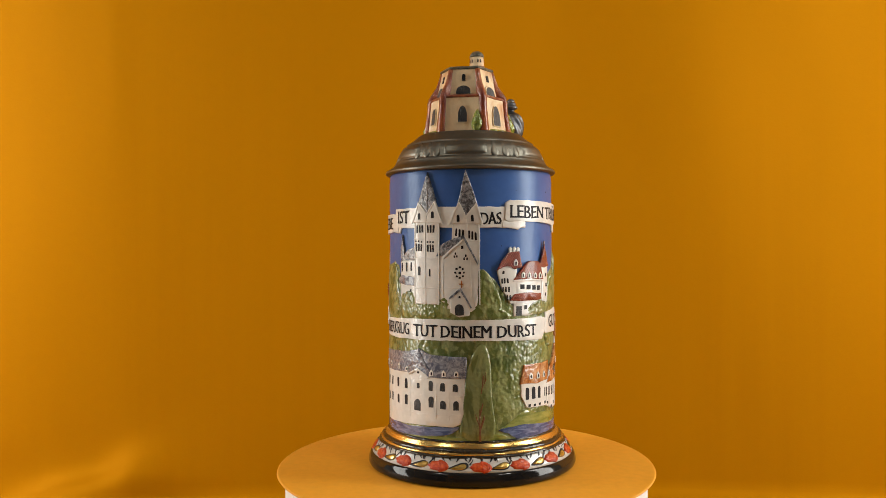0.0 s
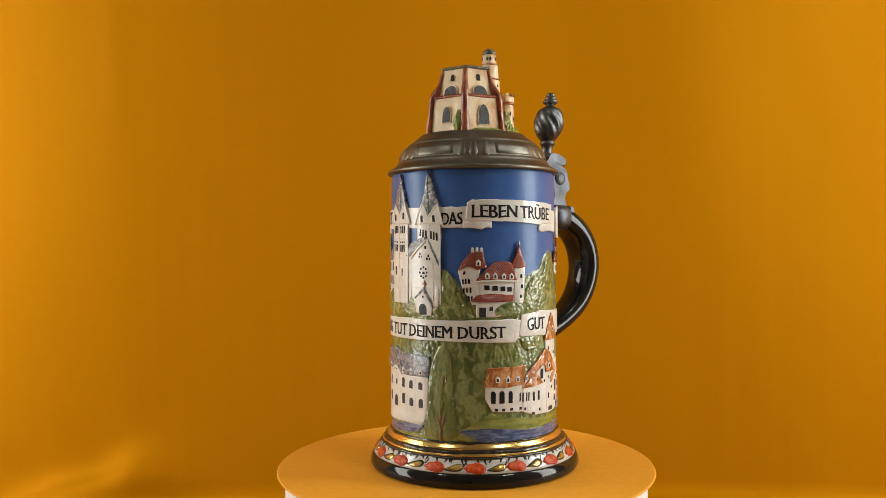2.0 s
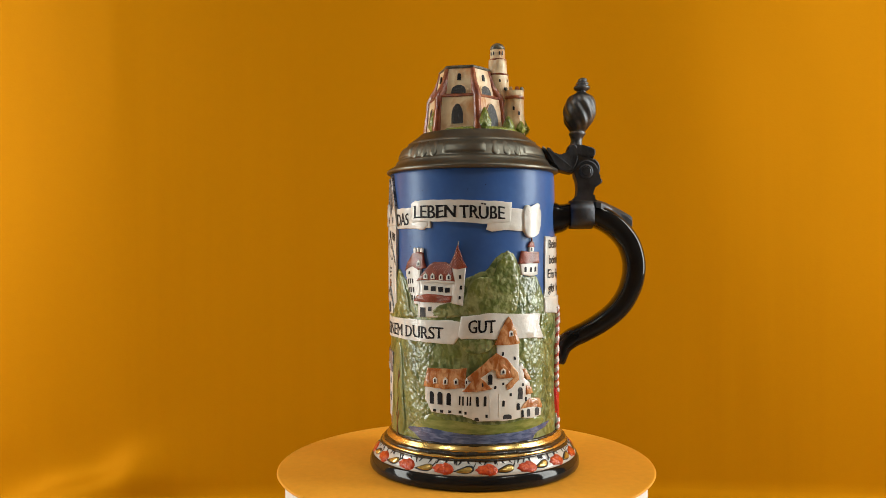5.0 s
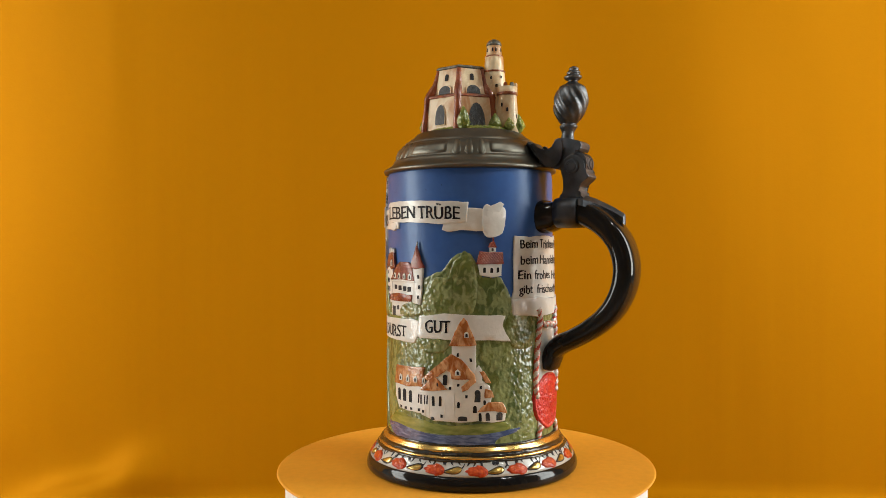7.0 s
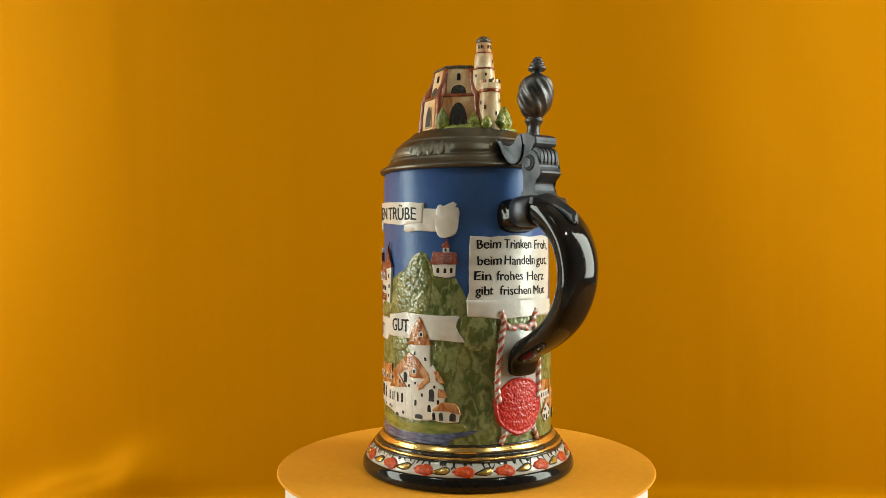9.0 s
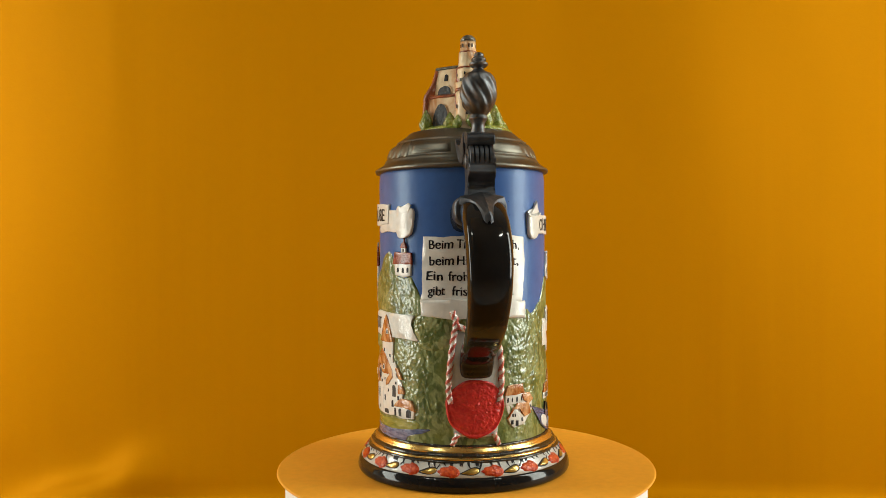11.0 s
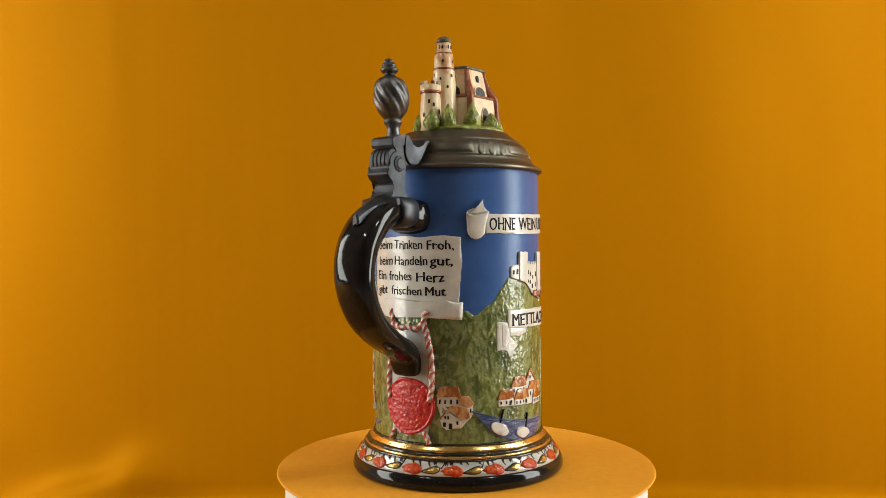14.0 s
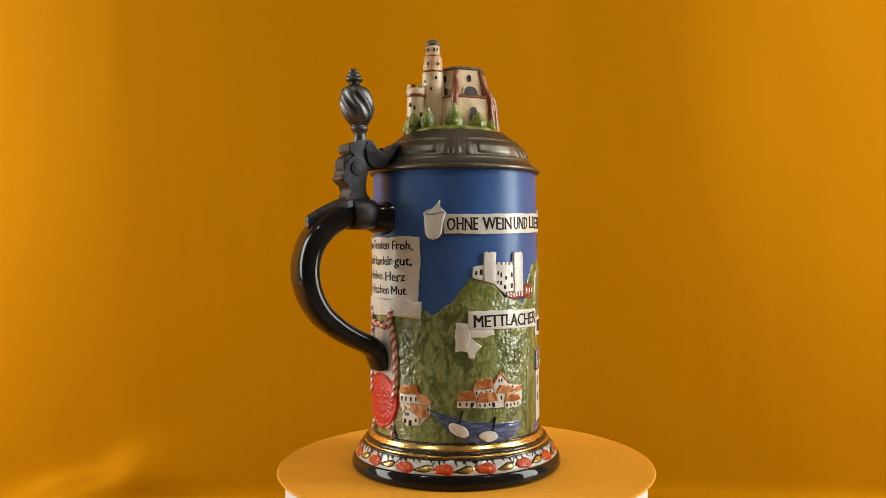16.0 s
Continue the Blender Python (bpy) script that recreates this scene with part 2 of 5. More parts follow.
def lettering(parent, text, a0, a1, z, cap, at, wide=0.028, rise=0.0, feet=True):
    """Raised black letters between two angles; z is the base line, cap the height of a capital, in mm."""
    cu = bpy.data.curves.new("lettering", "FONT")
    cu.body, cu.size, cu.resolution_u = text, 1.0, 3
    tmp = bpy.data.objects.new("lettering", cu)
    scene.collection.objects.link(tmp)
    bpy.context.view_layer.update()
    flat = bpy.data.meshes.new_from_object(tmp.evaluated_get(bpy.context.evaluated_depsgraph_get()))
    bpy.data.objects.remove(tmp)
    bpy.data.curves.remove(cu)
    co = np.array([v.co[:2] for v in flat.vertices])
    faces = [tuple(p.vertices) for p in flat.polygons]
    bars = []
    if feet:
        for level, lift in ((0.0, 0.075), (co[:, 1].max(), -0.075)):
            for e in flat.edges:
                p, q = co[e.vertices[0]], co[e.vertices[1]]
                if abs(p[1] - level) < 0.02 and abs(q[1] - level) < 0.02 and abs(p[0] - q[0]) > 0.04:
                    bars.append((min(p[0], q[0]) - 0.07, max(p[0], q[0]) + 0.07, level, level + lift))
    bpy.data.meshes.remove(flat)
    x0, x1 = co[:, 0].min() - 0.02, co[:, 0].max() + 0.02
    bm = bmesh.new()

    def put(x, y, w):
        k = (x - x0) / (x1 - x0)
        seed = len(text) + a0
        jig = 0.16 * math.sin(11 * k + len(text)) + 0.12 * math.sin(29 * k)
        wander = Vector((noise.noise((x * 1.5, seed, y * 1.2)) * 0.45 + noise.noise((x * 5, y * 5, seed)) * 0.22, noise.noise((x * 1.8, y * 1.5, seed + 40)) * 0.40 + noise.noise((x * 5, y * 5, seed + 9)) * 0.20))
        return bm.verts.new(around(a0 + (a1 - a0) * k + wander.x / KM, z + rise * k + jig + wander.y + y / 0.70 * cap, BR + LOW * at + w))

    for n, dx in enumerate((-wide, 0.0, wide)):
        vs = [put(x + dx, y, 0.11 + 0.012 * n) for x, y in co]
        for f in faces:
            try:
                bm.faces.new([vs[i] for i in f])
            except ValueError:
                pass
    for n, (p, q, y0, y1) in enumerate(bars):
        w = 0.15 + 0.004 * (n % 5)
        bm.faces.new([put(p, y0, w), put(q, y0, w), put(q - 0.03, y1, w), put(p + 0.03, y1, w)])
    return part("lettering", bm, INK, parent)


def lathe(profile, steps=96, flute=None, centre=(0, 0), lean=(0, 0), close=True):
    """Turns (radius, height) in mm round an upright axis."""
    bm = bmesh.new()
    rings = []
    for r, z in profile:
        ring = []
        for k in range(steps):
            a = 2 * math.pi * k / steps
            q = r * (1 + (flute(a, z) if flute else 0))
            s = z - profile[0][1]
            ring.append(bm.verts.new(Vector((centre[0] + lean[0] * s + q * math.cos(a), centre[1] + lean[1] * s + q * math.sin(a), z)) * 0.001))
        rings.append(ring)
    for lo, hi in zip(rings, rings[1:]):
        for k in range(steps):
            j = (k + 1) % steps
            bm.faces.new((lo[k], lo[j], hi[j], hi[k]))
    if close:
        bm.faces.new(rings[0][::-1])
        bm.faces.new(rings[-1])
    return bm


def softened(outline, steps=3):
    """A closed outline led through its corners in a smooth line."""
    n, out = len(outline), []
    for i in range(n):
        p0, p1, p2, p3 = (np.array(outline[(i + k) % n], float) for k in (-1, 0, 1, 2))
        for k in range(steps):
            t = k / steps
            out.append(tuple(0.5 * (2 * p1 + (p2 - p0) * t + (2 * p0 - 5 * p1 + 4 * p2 - p3) * t ** 2 + (3 * p1 - p0 - 3 * p2 + p3) * t ** 3)))
    return out


def plate_mm(outline, width, to_world, round_off=0.6):
    """A plate of that width from an outline in a plane; to_world maps (u, v, w) in mm."""
    bm = bmesh.new()
    lo = [bm.verts.new((u, v, -width / 2)) for u, v in outline]
    hi = [bm.verts.new((u, v, width / 2)) for u, v in outline]
    n = len(outline)
    bm.faces.new(lo[::-1]), bm.faces.new(hi)
    for i in range(n):
        j = (i + 1) % n
        bm.faces.new((lo[i], lo[j], hi[j], hi[i]))
    if round_off:
        edges = [e for f in bm.faces if len(f.verts) == n for e in f.edges] if n != 4 else bm.edges[:]
        bmesh.ops.bevel(bm, geom=list(set(edges)), offset=round_off, segments=2, affect="EDGES", profile=0.5, clamp_overlap=True)
    for v in bm.verts:
        v.co = to_world(*v.co)
    return bm


def smooth_line(points, steps):
    """A Catmull-Rom line through tuples, with that many steps for each span."""
    out = []
    pts = [points[0], *points, points[-1]]
    for i in range(1, len(pts) - 2):
        p0, p1, p2, p3 = (np.array(q, float) for q in pts[i - 1:i + 3])
        for k in range(steps):
            t = k / steps
            out.append(0.5 * (2 * p1 + (p2 - p0) * t + (2 * p0 - 5 * p1 + 4 * p2 - p3) * t ** 2 + (3 * p1 - p0 - 3 * p2 + p3) * t ** 3))
    out.append(np.array(points[-1], float))
    return out

# ---- the room ----


def room_panel(name, x0, y0, z0, x1, y1, z1):
    bm = bmesh.new()
    bmesh.ops.create_cube(bm, size=1.0)
    for v in bm.verts:
        v.co = Vector((x0 + (v.co.x + 0.5) * (x1 - x0), y0 + (v.co.y + 0.5) * (y1 - y0), z0 + (v.co.z + 0.5) * (z1 - z0)))
    return tagged(part(name, bm, WALL, None), "plain painted " + name.split("_")[0] + " of the room", name.split("_")[0], kind="structure")


FLOOR_Z = -0.192
room_panel("floor", -1.7, -2.3, FLOOR_Z - 0.10, 1.7, 1.5, FLOOR_Z - 0.004)
room_panel("ceiling", -1.7, -2.3, 1.60, 1.7, 1.5, 1.70)
room_panel("wall_west", -1.8, -2.3, FLOOR_Z - 0.1, -1.7, 1.5, 1.70)
room_panel("wall_east", 1.7, -2.3, FLOOR_Z - 0.1, 1.8, 1.5, 1.70)
room_panel("wall_north", -1.8, 1.5, FLOOR_Z - 0.1, 1.8, 1.6, 1.70)
room_panel("wall_south", -1.8, -2.4, FLOOR_Z - 0.1, 1.8, -2.3, 1.70)


def backdrop():
    """Orange satin hung in a soft corner and swept forward over the floor, with lazy folds."""
    bm = bmesh.new()
    across, along = 260, 190
    rows = []
    for j in range(along + 1):
        row = []
        s = -0.92 + 2.35 * j / along      # below 0 on the floor, above it up the wall
        for i in range(across + 1):
            x = -1.25 + 2.5 * i / across
            c = x - 0.12
            wall = 0.56 - 0.13 * (math.sqrt(c * c + 0.03 ** 2) - 0.03)
            bend = 0.014
            if s < -bend:
                y, z = wall + s, 0.0
            elif s < bend * 0.6:
                q = (s + bend) / (bend * 1.6) * math.pi / 2
                y, z = wall - bend + bend * math.sin(q), bend * (1 - math.cos(q))
            else:
                y, z = wall, bend + (s - bend * 0.6)
            hang = max(0.0, min(1.0, (s + 0.02) / 0.5))
            y -= 0.0016 * math.exp(-((x + 0.42 + 0.03 * z) / 0.016) ** 2) * max(0.0, min(1.0, (z - 0.36) / 0.25))
            y += 0.006 * noise.noise((x * 4.0, z * 0.5, 1.0)) + 0.0022 * noise.noise((x * 9.0 + 1.5 * z, z * 4.0, 5.0)) + 0.0034 * math.sin(x * 17 + 1.5 * noise.noise((x * 2, z * 0.8, 3))) * (0.4 + 0.6 * hang)
            low = max(0.0, 1 - abs(s - 0.020) / 0.095) * max(0.0, min(1.0, (-x - 0.28) / 0.14))
            rip = 0.009 * noise.noise((x * 5.5 + 2.0 * s, s * 9.0, 7.0)) + 0.004 * noise.noise((x * 12, s * 16.0, 2.0))
            rip += 0.026 * math.exp(-((s + 0.006 - 0.20 * (x + 0.47)) / 0.030) ** 2 - ((x + 0.49) / 0.085) ** 2)
            rip += 0.010 * math.exp(-((s - 0.045 - 0.10 * (x + 0.40)) / 0.030) ** 2 - ((x + 0.41) / 0.035) ** 2)
            z += low * max(rip, -0.004)
            y -= low * (0.004 + 1.3 * rip)
            row.append(bm.verts.new((x, y, FLOOR_Z + 0.003 + max(z, 0.0))))
        rows.append(row)
    for a, b in zip(rows, rows[1:]):
        for i in range(across):
            bm.faces.new((a[i], a[i + 1], b[i + 1], b[i]))
    ob = part("backdrop", bm, SATIN, None, smooth=True)
    solid = ob.modifiers.new("thickness", "SOLIDIFY")
    solid.thickness, solid.offset = 0.0012, -1
    return tagged(ob, "orange satin cloth hung as a softly creased backdrop", "backdrop", kind="structure")


backdrop()


def turntable():
    base = new("turntable")
    tagged(base, "round white display turntable with an orange top plate", "turntable")
    part("drum", lathe([(111.5, -188.6), (113.6, -188), (113.8, -186), (113.8, -2.0), (113.0, -1.6)], 160), DRUM, base, "matt white round drum", True)
    part("plate", lathe([(116, -1.6), (118.4, -1.5), (118.9, -0.9), (118.6, -0.25), (118.0, 0.0), (60, 0.0)], 160), PLATE, base, "thin orange round plate", False)
    return base


turn_table = turntable()

# ---- the stein ----
stein = tagged(new("beer_stein"), "tall blue lidded beer stein with painted castle reliefs on a turntable", "beer stein")
part("body", lathe([(50.5, 22.0), (51.9, 23.5), (BR, 26.0), (BR, 178), (51.6, 182.5), (51.0, 185.5), (49.0, 185.8)], 180), BLUE, stein, "matt blue cylindrical stoneware wall", True)

# foot, band and rings
part("foot", lathe([(58, 0.0), (64.4, 0.1), (65.7, 0.7), (66.4, 2.0), (66.5, 3.6), (66.2, 5.4), (65.5, 7.2), (64.8, 8.2), (64.2, 8.7), (60, 9.0)], 180), BLACK, stein, "glossy black rounded foot ring", True)
BAND = [(64.4, 8.4), (63.0, 10.4), (61.4, 12.6), (60.1, 14.6), (59.2, 16.2)]
band = part("flower_band", lathe([(60, 8.2), *BAND, (56, 16.4)], 180), BANDWHITE, stein, "pale band painted with strawberries and golden pears", True)


def brushed_ring(a, z):
    """A brushed edge that wanders a little round the foot."""
    return 0.004 * math.sin(7 * a + z) + 0.003 * math.sin(17 * a + 2 * z) + 0.002 * math.sin(41 * a)


BLACKLINE = glaze("black_ring_paint", (0.010, 0.009, 0.007), (0.030, 0.024, 0.016), 200, 900, 0.25, 0.2, 0.2, 0.0004)
part("dark_ring", lathe([(56, 15.6), (59.75, 15.8), (59.2, 16.6), (58.5, 17.2), (54, 17.4)], 240, brushed_ring), BLACKLINE, stein, "thin black painted line", True)
part("gold_ring", lathe([(55, 17.0), (58.75, 17.1), (58.2, 17.9), (57.6, 18.5), (54, 18.6)], 180), GOLD, stein, "narrow gold lustre ring", True)
part("dark_ring", lathe([(53, 18.1), (57.85, 18.3), (57.0, 19.4), (56.1, 20.4), (52, 20.5)], 240, brushed_ring), BLACKLINE, stein, "broad black painted line", True)
part("gold_ring", lathe([(52, 20.0), (56.2, 20.1), (55.2, 21.3), (54.4, 22.4), (53.8, 23.3), (51, 23.6)], 180), GOLD, stein, "broad gold lustre ring", True)
part("dark_ring", lathe([(50, 23.1), (53.8, 23.2), (53.3, 23.9), (52.9, 24.3), (50, 24.5)], 240, brushed_ring), BLACKLINE, stein, "thin black painted line", True)


def on_band(a, s, lift):
    """A place on the sloping band: degrees, 0 to 1 from the foot up, mm of lift."""
    r, z = np.interp(s, [0, 0.3, 0.62, 0.85, 1], [q[0] for q in BAND]), np.interp(s, [0, 0.3, 0.62, 0.85, 1], [q[1] for q in BAND])
    return around(a, z + lift * 0.58, r + lift * 0.81)


def blob_mesh(name, outline, lift, material, dome=True):
    """A swelling painted shape on the band, its outline in (degrees, 0 to 1)."""
    bm = bmesh.new()
    ca, cs = sum(q[0] for q in outline) / len(outline), sum(q[1] for q in outline) / len(outline)
    rings = []
    for k, h in ((1.0, 0.0), (0.93, 0.55), (0.7, 0.85), (0.4, 1.0)) if dome else ((1.0, 0.0), (0.97, 1.0), (0.5, 1.0)):
        rings.append([bm.verts.new(on_band(ca + (a - ca) * k, cs + (s - cs) * k, lift * h + 0.03)) for a, s in outline])
    for lo, hi in zip(rings, rings[1:]):
        for i in range(len(outline)):
            j = (i + 1) % len(outline)
            bm.faces.new((lo[i], lo[j], hi[j], hi[i]))
    bm.faces.new(rings[-1])
    bmesh.ops.recalc_face_normals(bm, faces=bm.faces)
    me = bpy.data.meshes.new(name)
    bm.to_mesh(me)
    bm.free()
    me.materials.append(material)
    me.polygons.foreach_set("use_smooth", [True] * len(me.polygons))
    return me


def around_shape(fn, n=22):
    return [fn(2 * math.pi * k / n) for k in range(n)]


berry_me = blob_mesh("strawberry", around_shape(lambda q: (5.6 * math.cos(q) + (0.5 * math.cos(7 * q) - 0.5 if math.cos(q) < -0.15 else 0), 0.44 + 0.38 * math.sin(q) * (1.08 if math.cos(q) > 0 else 0.86) - 0.03 * math.cos(q)), 44), 0.85, BERRY)
pear_me = blob_mesh("pear", around_shape(lambda q: (4.4 * math.cos(q), 0.44 + 0.10 * math.cos(q) + 0.28 * math.sin(q) * (0.22 + 0.78 * (0.5 + 0.5 * math.cos(q)) ** 0.8)), 30), 0.7, PEAR)
rim_me = blob_mesh("outline", around_shape(lambda q: (5.5 * math.cos(q) - 0.7, 0.43 + 0.11 * math.cos(q) + 0.365 * math.sin(q) * (0.16 + 0.84 * (0.5 + 0.5 * math.cos(q)) ** 0.8)), 30), 0.12, INK, False)
stalk_me = blob_mesh("stalk", [(-0.9, 0.60), (-0.1, 0.58), (0.9, 0.76), (1.5, 0.90), (1.1, 0.92), (0.4, 0.78), (-0.5, 0.68)], 0.10, INK, False)
tooth_shapes = [
    [(-0.9, 1.0), (-0.5, 0.86), (0.5, 0.70), (1.3, 0.66), (0.6, 0.82), (0.6, 1.0)],
    [(-1.3, 1.0), (-0.9, 0.84), (-0.1, 0.78), (0.2, 0.88), (0.9, 0.72), (0.8, 0.90), (1.3, 1.0)],
    [(-0.6, 1.0), (-0.7, 0.90), (-1.4, 0.74), (-0.3, 0.82), (0.5, 0.92), (0.7, 1.0)],
    [(-0.8, 1.0), (-0.2, 0.88), (1.3, 0.80), (0.5, 0.93), (0.9, 1.0)]]
tooth_me = [blob_mesh("fringe_stroke", o, 0.10, INK, False) for o in tooth_shapes]
for k in range(16):
    for me, shift, name in ((berry_me, 4.7, "strawberry"), (pear_me, 15.4, "pear"), (rim_me, 15.4, "outline"), (stalk_me, 20.6, "stalk")):
        ob = new(name, me)
        ob.parent = band
        ob.rotation_euler = (random.uniform(-0.004, 0.004), random.uniform(-0.004, 0.004), radians(22.5 * k + shift + random.uniform(-0.7, 0.7)))
    for m in range(5):
        ob = new("fringe_stroke", tooth_me[random.randrange(4)])
        ob.parent = band
        ob.rotation_euler = (0, 0, radians(22.5 * k + 4.5 * m + random.uniform(-1.6, 1.6)))

# hills: the green glaze that covers the lower wall, with its skyline
SKYLINE = [(-82, 128), (-79, 127), (-64, 130), (-58, 127), (-55, 117), (-43, 109.5), (-32, 110.5), (-22, 107.5), (-14, 109), (2, 118), (5.5, 125),
           (10, 123), (16, 118.5), (21, 112), (26, 105), (30, 101), (42, 101), (55, 104), (59, 112), (61, 120), (67, 122.7), (75, 125), (81, 132.7), (89, 136.4),
           (93, 134), (98, 125), (100, 120.5), (112, 120.4), (116, 115), (120, 106), (124, 100), (189, 100.5), (193, 102), (198, 98.2), (210, 105.5),
           (222, 119.7), (227, 119.7), (238, 117), (246, 109.6), (264, 105), (269, 118), (275, 124), (278, 128)]


def hills():
    bm = bmesh.new()
    columns, rows_n = 600, 84
    sa, sz = [q[0] for q in SKYLINE], [q[1] for q in SKYLINE]
    grid = []
    for i in range(columns):
        a = -82 + 360 * i / columns
        t = radians(a)
        ex, ey = math.sin(t) * 52, -math.cos(t) * 52
        top = float(np.interp(a, sa, sz)) + 0.9 * noise.noise((ex * 0.22, ey * 0.22, 9)) + 0.5 * noise.noise((ex * 0.7, ey * 0.7, 4))
        column = []
        for j in range(rows_n + 1):
            z = 24.0 + (top - 24.0) * j / rows_n
            at = (ex * 0.16, ey * 0.16, z * 0.16)
            lump = noise.noise(at) * 0.5 + abs(noise.noise((ex * 0.34, ey * 0.34, z * 0.34))) * 1.3 + noise.noise((ex * 0.8, ey * 0.8, z * 0.8)) * 0.24
            calm = min(1.0, max(0.15, (z - 27) / 18))
            r = BR + 0.45 + LOW * 0.75 * min(1.0, max(-0.35, lump * calm))
            if j == rows_n:
                r = BR - 0.4
            elif j == rows_n - 1:
                r = BR + 0.45
            column.append(bm.verts.new(around(a, z, r)))
        grid.append(column)
    for i in range(columns):
        lo, hi = grid[i], grid[(i + 1) % columns]
        for j in range(rows_n):
            bm.faces.new((lo[j], hi[j], hi[j + 1], lo[j + 1]))
    return part("hillside", bm, GREEN, stein, "green glazed wooded hills in low relief", True, False)


hills()

# waters and meadows on the lower wall
relief("river", softened([(-86, 22), (-86, 31), (-60, 30.5), (-40, 30.5), (-20, 32), (-9, 32.5), (-12, 29), (-22, 26.5), (-50, 24.5)], 4), 0.2, 1.15, WATER, stein, "blue painted river")
relief("meadow", softened([(20, 31), (36, 40), (45, 38), (58, 37), (75, 35), (95, 36), (112, 37), (118, 33), (100, 30), (60, 30), (30, 31.5)], 4), 0.2, 1.2, MEADOW, stein, "light green painted meadow")
relief("pond", softened([(17, 30), (32, 32), (48, 31), (68, 29.2), (96, 30), (124, 32.5), (120, 30), (108, 27), (104, 23), (70, 22.6), (40, 22.6), (31, 23.5), (26, 27)], 4), 0.2, 1.35, WATER, stein, "blue painted pond")
relief("bank", softened([(-60, 24), (-10, 26), (16, 28), (16, 24)], 4), 0.2, 1.05, MEADOW, stein, "light green painted bank")


def mound(name, outline, at, material, label, grow=0.8):
    """A swelling tree or bush: a lumpy dome over an outline in (degrees, mm)."""
    ca, cz = sum(q[0] for q in outline) / len(outline), sum(q[1] for q in outline) / len(outline)
    dense = softened(outline, 6)
    bm = bmesh.new()
    rings = []
    for k in range(13):
        q = 1 - k / 13
        h = math.sqrt(max(0.0, 1 - q * q))
        ring = []
        for a, z in dense:
            aa, zz = ca + (a - ca) * q, cz + (z - cz) * q
            t = radians(aa)
            e = (math.sin(t) * 26, -math.cos(t) * 26, zz * 0.5)
            w = at + grow * min(1, h * 1.4) + 0.45 * noise.noise(e) * min(1, h * 2) if k else 0.1
            ring.append(bm.verts.new(around(aa + 0.3 * noise.noise((e[0], e[1], e[2] + 5)), zz, BR + LOW * w)))
        rings.append(ring)
    for lo, hi in zip(rings, rings[1:]):
        for i in range(len(dense)):
            j = (i + 1) % len(dense)
            bm.faces.new((lo[i], lo[j], hi[j], hi[i]))
    bm.faces.new(rings[-1])
    return part(name, bm, material, stein, label, True)


# poplar with a bare painted trunk
poplar = mound("poplar", [(-7, 25), (-6.6, 40), (-5, 58), (-2.4, 69), (1.5, 77.5), (6, 81.5), (9.6, 79), (12, 70), (13, 50), (14, 25)], 1.3, TREE_GREEN, "tall rounded green poplar with brown branches", 0.9)
for o in ([(4.2, 24), (5.6, 24), (5.0, 34), (4.9, 43), (4.3, 43), (4.2, 34)], [(4.4, 31), (5.0, 30), (7.8, 37), (7.5, 40)], [(4.6, 33), (4.6, 31.5), (2.0, 38), (1.8, 41)],
          [(4.6, 40), (5.2, 39), (7.0, 46), (6.6, 47)], [(5.6, 52), (6.2, 52), (7.4, 62), (6.8, 63)], [(6.6, 55), (8.6, 60), (8.4, 65), (8.0, 61)]):
    relief("branch", o, 1.2, 2.55, BROWN, poplar, "brown painted branch", 0.1)
# reddish sapling where the village ends
sapling = mound("sapling", [(266, 25), (266, 50), (268, 72), (271, 84), (275, 72), (277, 50), (277, 25)], 0.9, TREE_GREEN, "slim green tree with a brown trunk", 0.8)
relief("trunk", [(270.5, 24), (271.6, 24), (271.4, 48), (270.9, 48)], 1.2, 2.0, BROWN, sapling, "brown painted trunk", 0.1)
for o, lab in (([(-52, 96), (-54, 108), (-47, 112), (-40, 110), (-38, 100), (-42, 95)], "olive bush beside the church"), ([(-40, 96), (-41, 108), (-34, 112), (-26, 110), (-20, 106), (-22, 96)], "blue-green bush below the church towers"),
               ([(-24, 96), (-24, 106), (-18, 109), (-13, 106), (-12, 98)], "green bush before the church"), ([(5, 96), (4, 112), (6, 124), (11, 122), (16, 114), (20, 104), (18, 96)], "rounded green tree beside the church"),
               ([(-1, 95), (0, 103), (6, 107), (14, 104), (22, 100), (26, 96)], "low green hedge"), ([(38, 97), (41, 103), (50, 106), (58, 105), (60, 98)], "low green hedge below the red castle"),
               ([(-80, 96), (-80, 116), (-74, 124), (-64, 128), (-58, 124), (-56, 112), (-52, 104), (-60, 96)], "tall green tree group"), ([(60, 98), (61, 112), (68, 120), (78, 121), (82, 130), (89, 134), (94, 130), (97, 118), (96, 104), (90, 98)], "high wooded green hill"),
               ([(57, 82), (57, 84), (66, 85), (76, 85), (79, 81), (74, 77), (62, 76)], "green bushes above the orange castle"), ([(116, 84), (114, 92), (118, 99), (132, 99), (138, 95), (137, 80), (122, 78)], "dark green tree beside the parchment")):
    mound("bush", o, 1.0, LEAFY, lab, 1.2)

# ---- banners ----


def banner(name, outline, at, label, bow=0.0, edge=0.6):
    return relief(name, outline, 0.0, at, WHITE, stein, label, edge, bow=bow)


